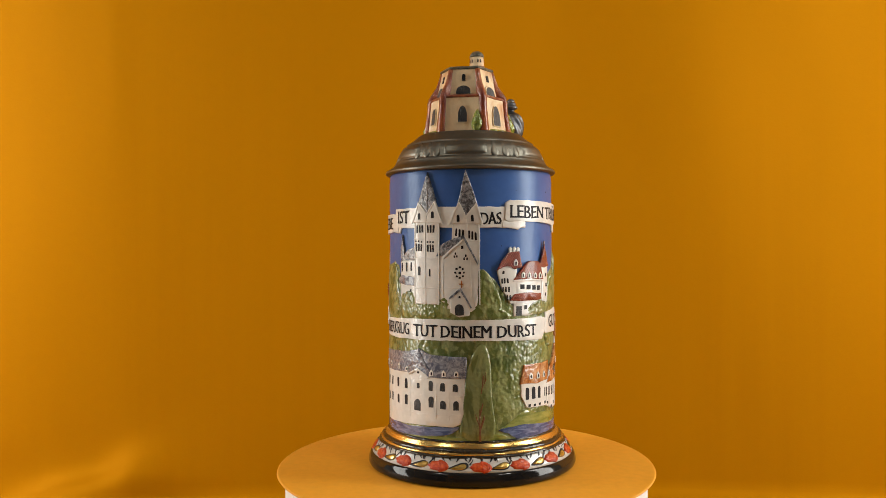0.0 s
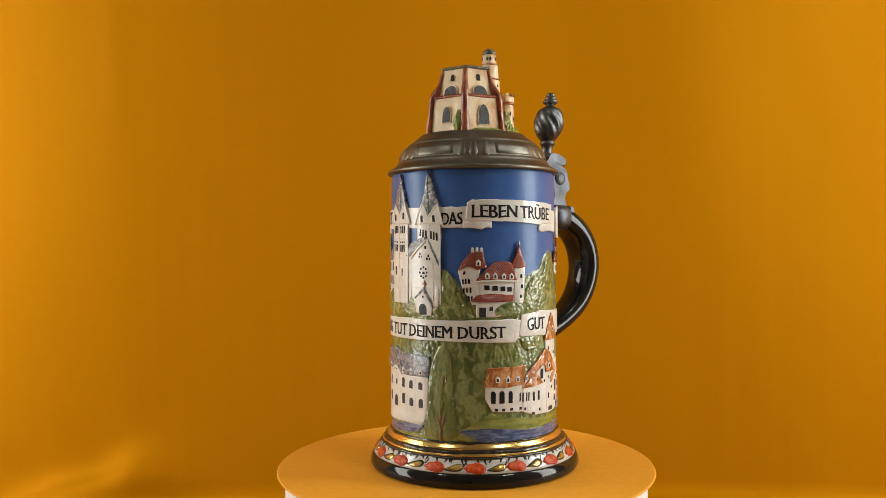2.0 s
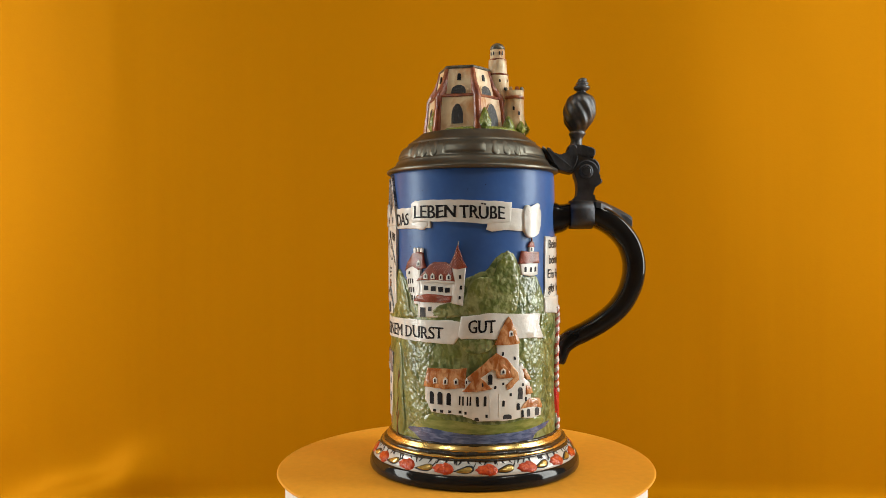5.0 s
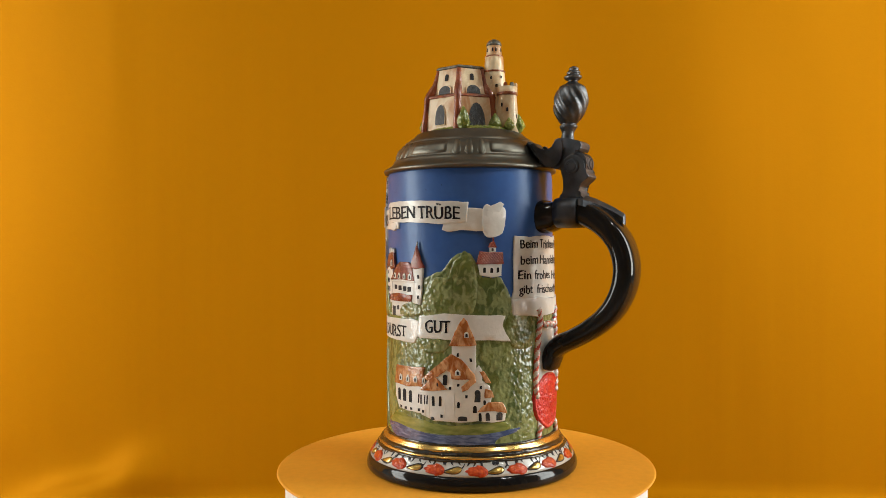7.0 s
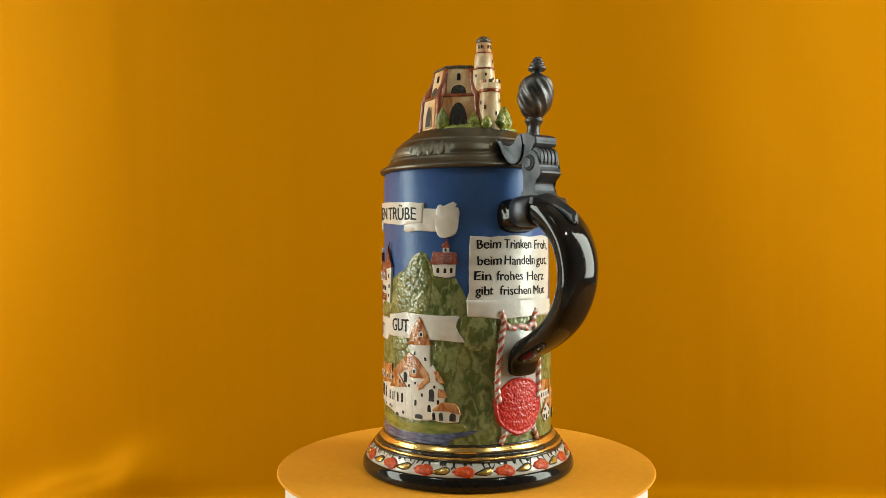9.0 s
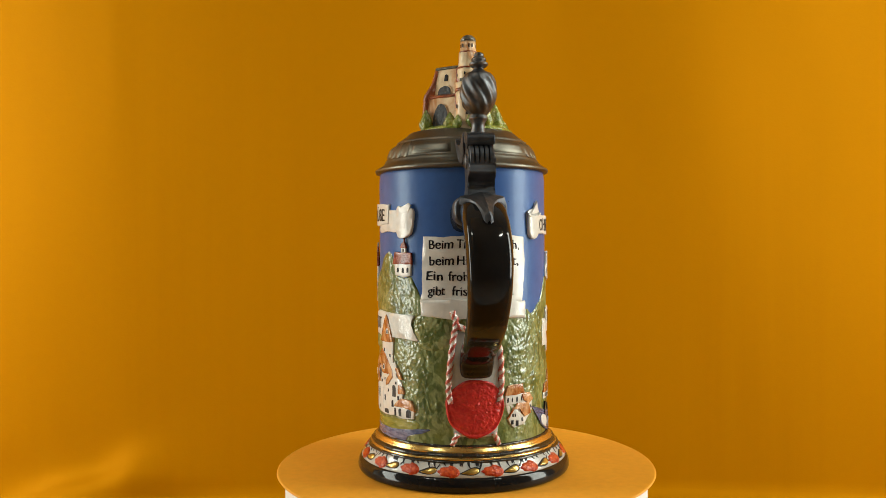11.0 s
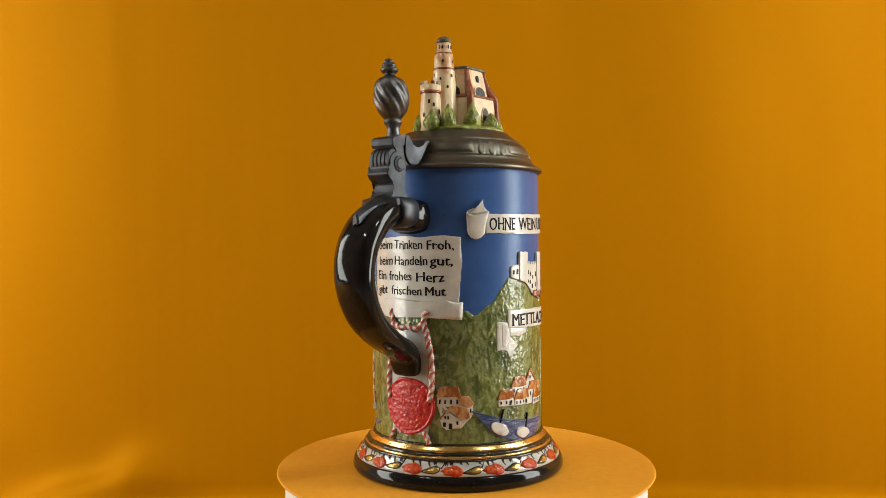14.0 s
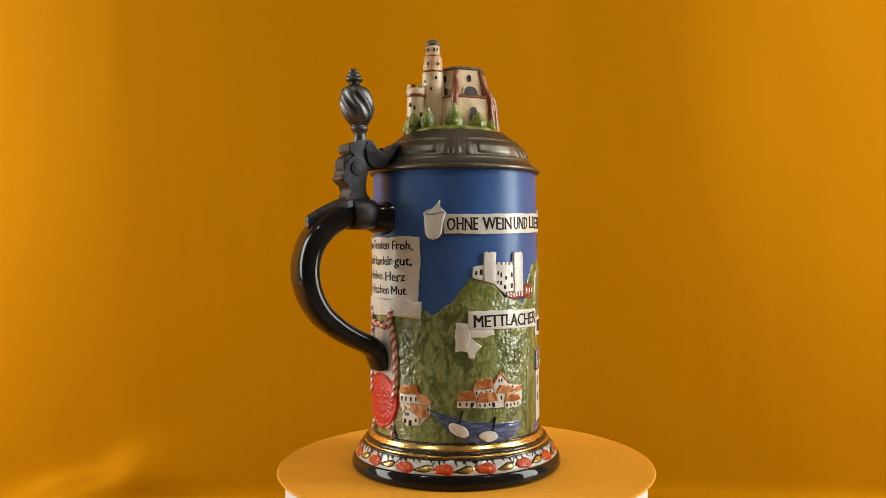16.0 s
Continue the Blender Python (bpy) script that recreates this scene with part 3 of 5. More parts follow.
upper = banner("banner", [(206, 145.6), (230, 145.2), (262, 145.8), (296, 147.2), (303, 146.6), (303, 157.6), (296, 158.4), (262, 157.6), (230, 156.8), (206, 156.6)], 1.7, "white upper ribbon with black lettering")
lettering(upper, "OHNE", 208.2, 227.6, 147.6, 7.2, 1.7)
lettering(upper, "WEIN", 230.8, 252.0, 147.9, 7.2, 1.7)
lettering(upper, "UND", 254.0, 268.6, 148.4, 7.2, 1.7)
lettering(upper, "LIEBE", 271.0, 295.0, 149.0, 7.2, 1.7)
scroll = banner("scroll", [(193.2, 157.4), (194.2, 145.6), (196.0, 143.2), (199, 142.2), (202.4, 143.0), (204.6, 145.4), (207.2, 157.6), (204.0, 155.8), (200, 155.2), (196.2, 155.6)], 3.0, "curled white ribbon end", 0.9, 0.9)
# greyer band glaze paints in the shade inside the curled ribbon
relief("opening", [(200.2 + 6.9 * math.cos(q), 157.6 + 2.7 * math.sin(q)) for q in [2 * math.pi * k / 18 for k in range(18)]], 0.5, 2.0, BANDWHITE, scroll, "hollow of the curled ribbon, its shade put into the colour", 0.3)
relief("lip", [(200.2 + 7.3 * math.cos(q), 157.7 + 3.1 * math.sin(q)) for q in [math.pi * (1 + k / 14) for k in range(15)]] + [(200.2 + 6.3 * math.cos(q), 158.0 + 2.2 * math.sin(q)) for q in [math.pi * (2 - k / 14) for k in range(15)]], 1.5, 3.9, WHITE, scroll, "rolled lip of the ribbon", 0.25)
relief("curl", [(195.6, 157.6), (198.4, 159.2), (200.6, 160.8), (203.6, 165.2), (203.8, 161.2), (206.2, 158.6), (203.0, 157.8), (199.4, 157.0)], 0.8, 3.0, WHITE, scroll, "inner turn of the ribbon", 0.4)
ist = banner("banner", [(299, 149.6), (299, 161.2), (322, 161.4), (398, 161.2), (398, 149.0), (322, 149.2)], 1.5, "white ribbon strip behind the church spires")
banner("fold", [(293, 148), (301, 146.4), (305, 146.2), (307, 150), (307, 157), (293, 158)], 1.2, "folded back part of the white ribbon")
lettering(ist, "IST", 302.8, 315.4, 152.4, 7.4, 1.5)
lettering(ist, "DAS", 365.8, 379.6, 151.0, 7.0, 1.5)
das_fold = banner("fold", [(380, 149), (392, 148.0), (396, 150), (396, 153), (380, 153)], 2.0, "folded back part of the white ribbon")
leben = banner("banner", [(21.6, 154), (22.4, 163.5), (26, 165.2), (54, 165.3), (80, 164.2), (91.4, 163.4), (90.2, 152.2), (74, 151.0), (54, 152.4), (34, 152.9), (24, 152.4)], 2.3, "white ribbon strip with black lettering, lying foremost")
lettering(leben, "LEBEN", 25.6, 55.4, 155.0, 7.4, 2.3, rise=-0.2)
lettering(leben, "TRÜBE", 57.8, 86.0, 154.6, 7.4, 2.3, rise=-0.9)
banner("ribbon_tail", [(88, 160.4), (102, 159.6), (101, 146.6), (86, 147.2), (78, 146.4), (74.6, 147.6), (75.4, 152), (88, 152)], 1.4, "plain white ribbon tail", 0.2)
end = banner("scroll", softened([(100.4, 159.5), (103, 162.2), (108, 159.6), (114.2, 160.2), (114.4, 153), (112.4, 145.4), (106, 143.2), (102, 144.0), (100.0, 148.6)], 3), 3.0, "crumpled white ribbon end", 0.6)
relief("curl", [(102.4, 158.8), (106, 161.4), (111, 163.4), (113.8, 162.2), (111, 158.0), (106, 157.2)], 2.4, 3.6, WHITE, end, "inner turn of the ribbon", 0.3)

mett = banner("banner", [(221.2, 90.0), (221.0, 100.4), (250, 100.6), (281, 99.6), (281, 88.6), (250, 89.6)], 2.3, "white lower ribbon strip with black lettering")
lettering(mett, "METTLACHER", 224.6, 279.4, 91.4, 6.9, 2.3, rise=-0.4)
banner("ribbon_tail", [(213.0, 94.2), (222, 93.2), (222, 85.0), (230, 80.0), (226, 77.5), (224.6, 73), (221.4, 73.4), (220.6, 77.8), (212.8, 77.0)], 1.5, "folded white ribbon tail hanging down", 0.2)
banner("fold", [(221, 90.5), (238, 89.6), (238.6, 86.4), (230, 84.6), (222, 85.4)], 1.9, "folded back part of the white ribbon")
banner("fold", [(216.6, 93.2), (222.4, 92.4), (222.6, 84.4), (219.8, 79.0), (216.8, 79.6)], 1.85, "upright crease of the hanging ribbon", edge=0.5)
krug = banner("banner", [(281, 83.0), (281, 93.4), (300, 94.4), (333, 95.3), (375, 94.8), (412, 95.4), (419, 94.2), (418, 87.4), (413.6, 81.4), (390, 82.2), (371, 82.8), (334, 82.9), (300, 82.4)], 2.0, "long white lower ribbon with black lettering")
lettering(krug, "BIERKRUG", 284.0, 315.2, 85.2, 7.1, 2.0)
lettering(krug, "TUT", 319.2, 337.4, 84.9, 7.2, 2.0, rise=-0.3)
lettering(krug, "DEINEM", 340.0, 372.4, 84.6, 7.1, 2.0)
lettering(krug, "DURST", 376.2, 406.8, 84.5, 7.0, 2.0, rise=-0.2)
gut = banner("banner", [(56, 86.4), (58, 97.6), (75, 99.4), (96, 98.6), (114.6, 97.8), (111.6, 92.2), (118.0, 83.0), (96, 84.4), (78, 84.6), (58, 84.6)], 2.3, "white ribbon end with a swallow tail")
lettering(gut, "GUT", 62.6, 79.6, 88.4, 7.1, 2.3)

# ---- parchment with its verse ----
parchment = banner("parchment", [(121.4, 144.2), (135, 143.4), (150, 144.4), (165, 143.4), (178, 144.4), (189.8, 143.6), (190.4, 130), (189.4, 118), (188.4, 106), (119.4, 107.2), (121.2, 118), (120.6, 130)], 1.6, "white parchment sheet with a black handwritten verse")
banner("rolled_edge", [(118.8, 107.6), (119.2, 97.6), (140, 96.2), (160, 97.2), (190.4, 95.6), (191.0, 105.8), (180, 107.0), (160, 106.2), (140, 107.6)], 3.0, "rolled lower edge of the parchment", edge=2.2)
lettering(parchment, "Beim", 125.4, 141.0, 136.8, 5.4, 1.6, 0.025, feet=False)
lettering(parchment, "Trinken", 143.2, 164.8, 136.8, 5.4, 1.6, 0.025, feet=False)
lettering(parchment, "Froh,", 168.0, 185.6, 136.4, 5.4, 1.6, 0.025, feet=False)
lettering(parchment, "beim", 125.6, 141.4, 127.4, 5.4, 1.6, 0.025, feet=False)
lettering(parchment, "Handeln", 143.4, 168.4, 127.4, 5.4, 1.6, 0.025, feet=False)
lettering(parchment, "gut,", 170.0, 184.8, 127.2, 5.4, 1.6, 0.025, feet=False)
lettering(parchment, "Ein", 123.8, 134.6, 118.6, 5.4, 1.6, 0.025, feet=False)
lettering(parchment, "frohes", 138.0, 157.4, 118.4, 5.4, 1.6, 0.025, feet=False)
lettering(parchment, "Herz", 160.6, 179.6, 117.8, 5.4, 1.6, 0.025, feet=False)
lettering(parchment, "gibt", 124.6, 136.0, 110.2, 5.2, 1.6, 0.025, feet=False)
lettering(parchment, "frischen", 140.0, 164.6, 110.0, 5.2, 1.6, 0.025, feet=False)
lettering(parchment, "Mut", 166.8, 180.2, 109.6, 5.4, 1.6, 0.025, feet=False)


def rope(points, radius, label):
    """A twisted cord of red and white strands along (degrees, mm)."""
    legs = smooth_line(points, 30)
    line, gone = [legs[0]], 0.0
    for a, b in zip(legs, legs[1:]):      # even steps, so that the twist is even
        gone += math.hypot((b[0] - a[0]) * KM, b[1] - a[1])
        if gone >= 0.62:
            line.append(b)
            gone = 0.0
    bm = bmesh.new()
    rings = []
    for i, (a, z) in enumerate(line):
        b, c = line[max(i - 1, 0)], line[min(i + 1, len(line) - 1)]
        d = np.array([(c[0] - b[0]) * KM, c[1] - b[1]])
        d /= max(np.hypot(*d), 1e-6)
        ring = []
        for k in range(14):
            q = 2 * math.pi * k / 14
            g = radius * (1 + 0.16 * math.cos(2 * q - i * 1.05))
            ring.append(bm.verts.new(around(a - d[1] * g * math.cos(q) / KM, z + d[0] * g * math.cos(q), BR + 1.5 + g * math.sin(q))))
        rings.append(ring)
    for i in range(len(rings) - 1):
        for k in range(14):
            j = (k + 1) % 14
            f = bm.faces.new((rings[i][k], rings[i][j], rings[i + 1][j], rings[i + 1][k]))
            f.material_index = 1 if math.cos(2 * (2 * math.pi * (k + 0.5) / 14) - i * 1.05) > 0.15 else 0
    bm.faces.new(rings[0]), bm.faces.new(rings[-1])
    return part("cord", bm, [ROPE_WHITE, ROPE_RED], stein, label, True)


relief("cord_ground", [(141, 29), (139.4, 60), (141, 86), (146, 92), (164, 92), (169, 84), (171.4, 60), (168, 29)], 0.3, 1.9, BANDWHITE, stein, "pale ground between the cords", 0.3)
rope([(140.2, 101), (142.6, 95), (141.0, 86), (138.8, 70), (137.8, 57), (139, 48)], 1.75, "twisted red and white cord")
rope([(168.6, 101), (165.8, 95), (168.4, 86), (170.8, 73), (170.8, 56), (169, 48)], 1.75, "twisted red and white cord")
rope([(142.0, 94), (148, 90.6), (154, 91.6), (160, 90.2), (166, 94)], 1.7, "twisted red and white cord loop")
rope([(143.4, 31), (141.0, 27), (139.6, 23.8)], 1.5, "short red and white cord end")
rope([(165.4, 31), (167.6, 27.4), (169.2, 23.8)], 1.5, "short red and white cord end")


def wax_seal():
    bm = bmesh.new()
    ca, cz, rad = 154.4, 45.4, 17.6
    rings = []
    for k in range(44):
        q = 1 - k / 44
        ring = []
        for i in range(160):
            t = 2 * math.pi * i / 160
            edge = rad * (1 + 0.018 * math.sin(3 * t) + 0.012 * math.sin(7 * t + 1))
            x, z = edge * q * math.cos(t), edge * q * math.sin(t) * 0.985
            if k == 0:
                w = 0.3
            else:
                w = 1.9 + 0.5 * math.exp(-((q - 0.94) / 0.045) ** 2) - 0.30 * math.exp(-((q - 0.84) / 0.05) ** 2) + 0.26 * noise.noise((x * 0.45, z * 0.45, 0))
                w += 0.34 * max(0.0, math.cos(30 * t)) * math.exp(-((q - 0.86) / 0.04) ** 2)
                w += 0.22 * (noise.noise((t * 7.0, 2.0, q * 3)) > 0.02) * math.exp(-((q - 0.66) / 0.07) ** 2)
                if q < 0.52:
                    w += 0.17 * math.exp(-((z % 4.4 - 2.2) / 0.9) ** 2) * (noise.noise((x * 0.7, math.floor(z / 4.4) * 3.0, 3)) > -0.12)
                w += 0.26 * noise.noise((x * 1.0, z * 1.0, 3))
                w = min(w, 0.3 + 2.2 * (1 - q) * 12)
            ring.append(bm.verts.new(around(ca + x / KM, cz + z, BR + w)))
        rings.append(ring)
    for lo, hi in zip(rings, rings[1:]):
        for i in range(160):
            j = (i + 1) % 160
            bm.faces.new((lo[i], lo[j], hi[j], hi[i]))
    bm.faces.new(rings[-1])
    return part("wax_seal", bm, SEAL, stein, "round red wax seal with a pressed relief", True)


wax_seal()

# small dark pinholes in the glaze
for a, z in ((-33, 174), (31, 171), (74, 173.5), (63, 171), (84, 157), (178, 164), (179, 156), (222, 139), (250, 172), (20, 138)):
    relief("glaze_speck", [(a - 0.35, z), (a, z - 0.3), (a + 0.35, z), (a, z + 0.35)], 0.0, 0.12, INK, stein, "", 0)

# ---- handle and pewter fittings ----
HA = 154.6


def in_plane(u, v, w):
    """Distance from the axis, height and sideways, mm, in the handle's plane."""
    t = radians(HA)
    return Vector((u * math.sin(t) + w * math.cos(t), -u * math.cos(t) + w * math.sin(t), v)) * 0.001


def handle():
    rows = [(50.0, 155.6, 10.6, 14.2), (55.0, 155.9, 9.4, 13.4), (58.5, 156.8, 8.0, 12.6), (62.0, 157.6, 7.6, 12.2), (70.0, 158.2, 7.6, 12.4), (78.0, 157.0, 7.6, 12.6), (86.6, 152.4, 7.4, 12.8), (93.4, 146.4, 7.1, 12.8),
            (98.8, 138.4, 6.9, 12.6), (101.7, 128.0, 6.8, 12.4), (101.2, 117.6, 6.7, 12.0), (97.6, 107.2, 6.5, 11.6), (91.0, 97.6, 6.4, 11.2), (81.0, 89.4, 6.2, 10.8),
            (70.6, 83.4, 6.0, 10.4), (62.4, 79.4, 6.0, 10.2), (57.2, 74.6, 5.4, 10.0), (55.2, 68.6, 4.6, 9.8), (54.6, 64.4, 3.6, 8.6), (54.4, 63.4, 1.6, 5.0)]
    line = smooth_line(rows, 6)
    bm = bmesh.new()
    rings = []
    for i, (u, v, thick, wide) in enumerate(line):
        b, c = line[max(i - 1, 0)], line[min(i + 1, len(line) - 1)]
        d = np.array([c[0] - b[0], c[1] - b[1]])
        d /= np.hypot(*d)
        ring = []
        for k in range(28):
            q = 2 * math.pi * k / 28
            x, y = math.cos(q), math.sin(q)
            x, y = math.copysign(abs(x) ** 0.75, x), math.copysign(abs(y) ** 0.75, y)
            groove = 1 - 0.05 * (abs(x) > 0.9)
            ring.append(bm.verts.new(in_plane(u - d[1] * thick * y, v + d[0] * thick * y, wide * 1.03 * x * groove)))
        rings.append(ring)
    for lo, hi in zip(rings, rings[1:]):
        for k in range(28):
            j = (k + 1) % 28
            bm.faces.new((lo[k], lo[j], hi[j], hi[k]))
    bm.faces.new(rings[0]), bm.faces.new(rings[-1])
    return part("handle", bm, BLACK, stein, "glossy black curved ceramic handle", True)


handle()


def collar():
    """Pewter band that wraps the handle's root."""
    bm = bmesh.new()
    rings = []
    for u, grow in ((61.2, 0.4), (61.6, 1.3), (68, 1.5), (75.2, 1.3), (75.8, 0.4)):
        ring = []
        for k in range(40):
            q = 2 * math.pi * k / 40
            x, y = math.cos(q), math.sin(q)
            x, y = math.copysign(abs(x) ** 0.7, x), math.copysign(abs(y) ** 0.7, y)
            ring.append(bm.verts.new(in_plane(u, 157.7 + (7.7 + grow) * y, (13.2 + grow) * x)))
        rings.append(ring)
    for lo, hi in zip(rings, rings[1:]):
        for k in range(40):
            j = (k + 1) % 40
            bm.faces.new((lo[k], lo[j], hi[j], hi[k]))
    bm.faces.new(rings[0]), bm.faces.new(rings[-1])
    return part("collar", bm, PEWTER_DARK, stein, "pewter collar round the handle", True)


collar()
bracket = part("hinge_bracket", plate_mm(softened([(62.0, 163.6), (64.8, 167.5), (66.0, 172.5), (65.6, 178.5), (64.2, 183.2), (66.0, 188.6), (70.5, 191.8), (75.5, 190.8), (78.8, 187.2), (79.4, 181.8), (81.6, 178.2), (78.0, 175.2), (75.4, 172.6),
                                         (76.0, 169.0), (78.8, 165.0), (77.4, 162.6)]), 15.0, in_plane, 1.5), PEWTER_DARK, stein, "scrolled pewter hinge bracket")
for w in (-7.9, 7.9):
    bm = lathe([(4.6, -0.6), (4.4, 0.1), (3.4, 0.6), (3.0, 0.5), (2.6, 0.9), (0.6, 1.0)], 32)
    flip = 1 if w > 0 else -1
    for v in bm.verts:
        x, y, z = v.co * 1000
        v.co = in_plane(71.4 + x, 184.6 + y, w + flip * z)
    part("hinge_pin", bm, PEWTER_DARK, bracket, "round pewter hinge boss")
for k in range(5):
    bm = lathe([(5.2, -1.2), (5.8, -0.9), (5.8, 0.9), (5.2, 1.2)], 24)
    for v in bm.verts:
        x, y, z = v.co * 1000
        v.co = in_plane(74.4 + x, 186.4 + y * 1.15, -5.4 + 2.7 * k + z)
    part("knuckle", bm, PEWTER_DARK, bracket, "pewter hinge knuckle")


def leaf_plate():
    """Pointed tongue that lies along the top of the handle."""
    bm = bmesh.new()
    rows = [(73.0, 166.4, 7.0), (77.0, 166.8, 12.5), (80.0, 166.0, 12.8), (84.0, 164.6, 8.0), (88.0, 162.6, 5.2), (94.0, 159.6, 3.4), (100.4, 155.6, 2.2), (101.0, 154.8, 1.0)]
    lo, hi = [], []
    for u, v, w in rows:
        lo.append([bm.verts.new(in_plane(u, v - 3.6 - abs(x) * 1.6, w * x)) for x in (-1, -0.5, 0, 0.5, 1)])
        hi.append([bm.verts.new(in_plane(u, v + (0.9 - abs(x) * 2.4), w * x * 0.94)) for x in (-1, -0.5, 0, 0.5, 1)])
    for grid, flip in ((lo, True), (hi, False)):
        for a, b in zip(grid, grid[1:]):
            for k in range(4):
                bm.faces.new((a[k], a[k + 1], b[k + 1], b[k]))
    for i in range(len(rows) - 1):
        for k in (0, 4):
            bm.faces.new((lo[i][k], lo[i + 1][k], hi[i + 1][k], hi[i][k]))
    for i in (0, -1):
        for k in range(4):
            bm.faces.new((lo[i][k], lo[i][k + 1], hi[i][k + 1], hi[i][k]))
    return part("tongue", bm, PEWTER_DARK, stein, "pointed pewter tongue lying on the handle")


leaf_plate()

# lid
lid = part("lid", lathe([(49.5, 183.2), (52.4, 183.4), (54.1, 183.9), (54.6, 184.9), (54.2, 185.9), (52.4, 187.0), (50.6, 188.0), (49.0, 189.6), (48.3, 190.8), (48.0, 191.6), (47.2, 192.0), (46.9, 192.6), (46.2, 195.0), (44.9, 198.0), (43.2, 200.2),
                         (41.6, 201.4), (41.0, 202.0), (40.9, 202.8), (40.2, 203.2), (38.4, 204.4), (36.0, 206.2), (34.2, 207.6), (33.6, 208.4), (33.0, 208.8), (28.0, 209.2)], 160), PEWTER, stein, "domed pewter lid with embossed panels", True)
for centre in (-35, 27, 92, 215, 277):
    for k in (-1, 0, 1):
        bm = bmesh.new()
        bmesh.ops.create_icosphere(bm, subdivisions=3, radius=1.0)
        for v in bm.verts:
            x, y, z = v.co
            s = z * 5.2
            v.co = around(centre + k * 9.0 + x * 3.9, 196.4 + s * 0.95, 44.9 - s * 0.50 + y * 0.95)
        part("flute", bm, PEWTER, lid, "raised pewter flute", True)
for centre in (-4, 59.5, 123, 184, 246, 301):
    half = 16.6
    bm = bmesh.new()
    grid = []
    for i in range(25):
        x = -1 + i / 12
        row = []
        for k in range(13):
            y = -1 + k / 6
            z = 196.6 + 3.9 * y * (1 - 0.06 * x ** 8)
            r = float(np.interp(z, [192.6, 195, 198, 200.2, 201.4], [46.9, 46.2, 44.9, 43.2, 41.6]))
            row.append(bm.verts.new(around(centre + half * x, z, r - 0.25 + 1.0 * (1 - x ** 12) * (1 - y ** 6))))
        grid.append(row)
    for a, b in zip(grid, grid[1:]):
        for k in range(12):
            bm.faces.new((a[k], b[k], b[k + 1], a[k + 1]))
    part("lid_panel", bm, PEWTER, lid, "long raised panel on the lid", True)
arm = part("lid_arm", plate_mm(softened([(50.6, 190.6), (54.8, 189.6), (58.2, 190.6), (61.0, 195.0), (62.4, 200.2), (66.0, 200.6), (75.6, 197.4), (72.4, 191.0), (66.0, 186.4), (62.4, 183.6), (56.0, 185.2), (51.0, 186.4)]),
                               14.4, in_plane, 1.2), PEWTER_DARK, stein, "pewter hinge arm reaching onto the lid")


def claw_side(u):
    """How far the claws stand from the handle's plane, mm."""
    return float(np.interp(u, [42, 46, 50, 54, 58, 62, 66], [9.8, 9.4, 8.8, 8.1, 7.5, 7.2, 7.2]))


for side in (-1, 1):
    part("arm_claw", plate_mm(softened([(46.8, 199.2), (48.6, 199.4), (50.8, 197.0), (53.6, 195.0), (57.0, 195.0), (60.2, 197.6), (61.8, 201.0), (65.4, 200.6), (66.0, 192.0), (63.2, 186.2), (58.0, 184.6), (53.6, 187.0), (51.4, 190.4), (49.4, 194.2), (47.8, 197.0)]), 2.6,
                              lambda u, v, q, side=side: in_plane(u, v, side * claw_side(u) + q), 0.8), PEWTER_DARK, arm, "flared pewter claw of the hinge arm")
bm = bmesh.new()
saddle = smooth_line([(61.6, 196.0), (58.0, 192.6), (54.0, 191.0), (50.6, 192.2), (48.4, 195.2), (46.6, 198.6), (44.6, 200.6)], 4)
sheets = []
for drop in (0.0, 1.6):
    sheets.append([[bm.verts.new(in_plane(u - drop * 0.7, v - drop + 5.0 * (1 - x * x) * math.exp(-((u - 53) / 5.0) ** 2), claw_side(u) * x)) for x in (-1, -0.5, 0, 0.5, 1)] for u, v in saddle])
for sheet in sheets:
    for a, b in zip(sheet, sheet[1:]):
        for k in range(4):
            bm.faces.new((a[k], a[k + 1], b[k + 1], b[k]))
for i in range(len(saddle) - 1):
    for k in (0, 4):
        bm.faces.new((sheets[0][i][k], sheets[0][i + 1][k], sheets[1][i + 1][k], sheets[1][i][k]))
part("saddle", bm, PEWTER_DARK, arm, "hollow pewter saddle between the claws", True)
part("hinge_cap", plate_mm(softened([(60.8, 196.6), (61.0, 201.2), (66.0, 201.6), (75.4, 199.6), (77.4, 197.0), (76.2, 193.4), (72.0, 195.0)], 2), 15.8, in_plane, 0.8), PEWTER_DARK, arm, "dark pewter cap under the thumblift")
THUMB = [(4.6, 197.0), (4.2, 199.4), (3.5, 202.0), (3.4, 204.6), (4.2, 206.6), (4.7, 207.4), (4.9, 208.4), (4.4, 209.4), (4.8, 210.2), (6.4, 212.2), (8.2, 215.2), (9.3, 218.6), (9.7, 222.0), (9.4, 225.6), (8.5, 229.0), (6.7, 231.9),
         (4.0, 233.4), (2.9, 234.4), (2.7, 235.2), (3.9, 235.9), (4.7, 236.8), (4.7, 237.8), (3.6, 238.8), (3.7, 239.4), (3.8, 240.0), (3.1, 240.9), (2.6, 241.5), (2.7, 242.2), (2.0, 243.2), (0.6, 243.8)]
thumb_dense = [(q[0] * 1.08, q[1] + 0.9) for q in smooth_line(THUMB, 4)]
ua, ub = in_plane(65.6, 0, 0) * 1000, in_plane(70.6, 0, 0) * 1000
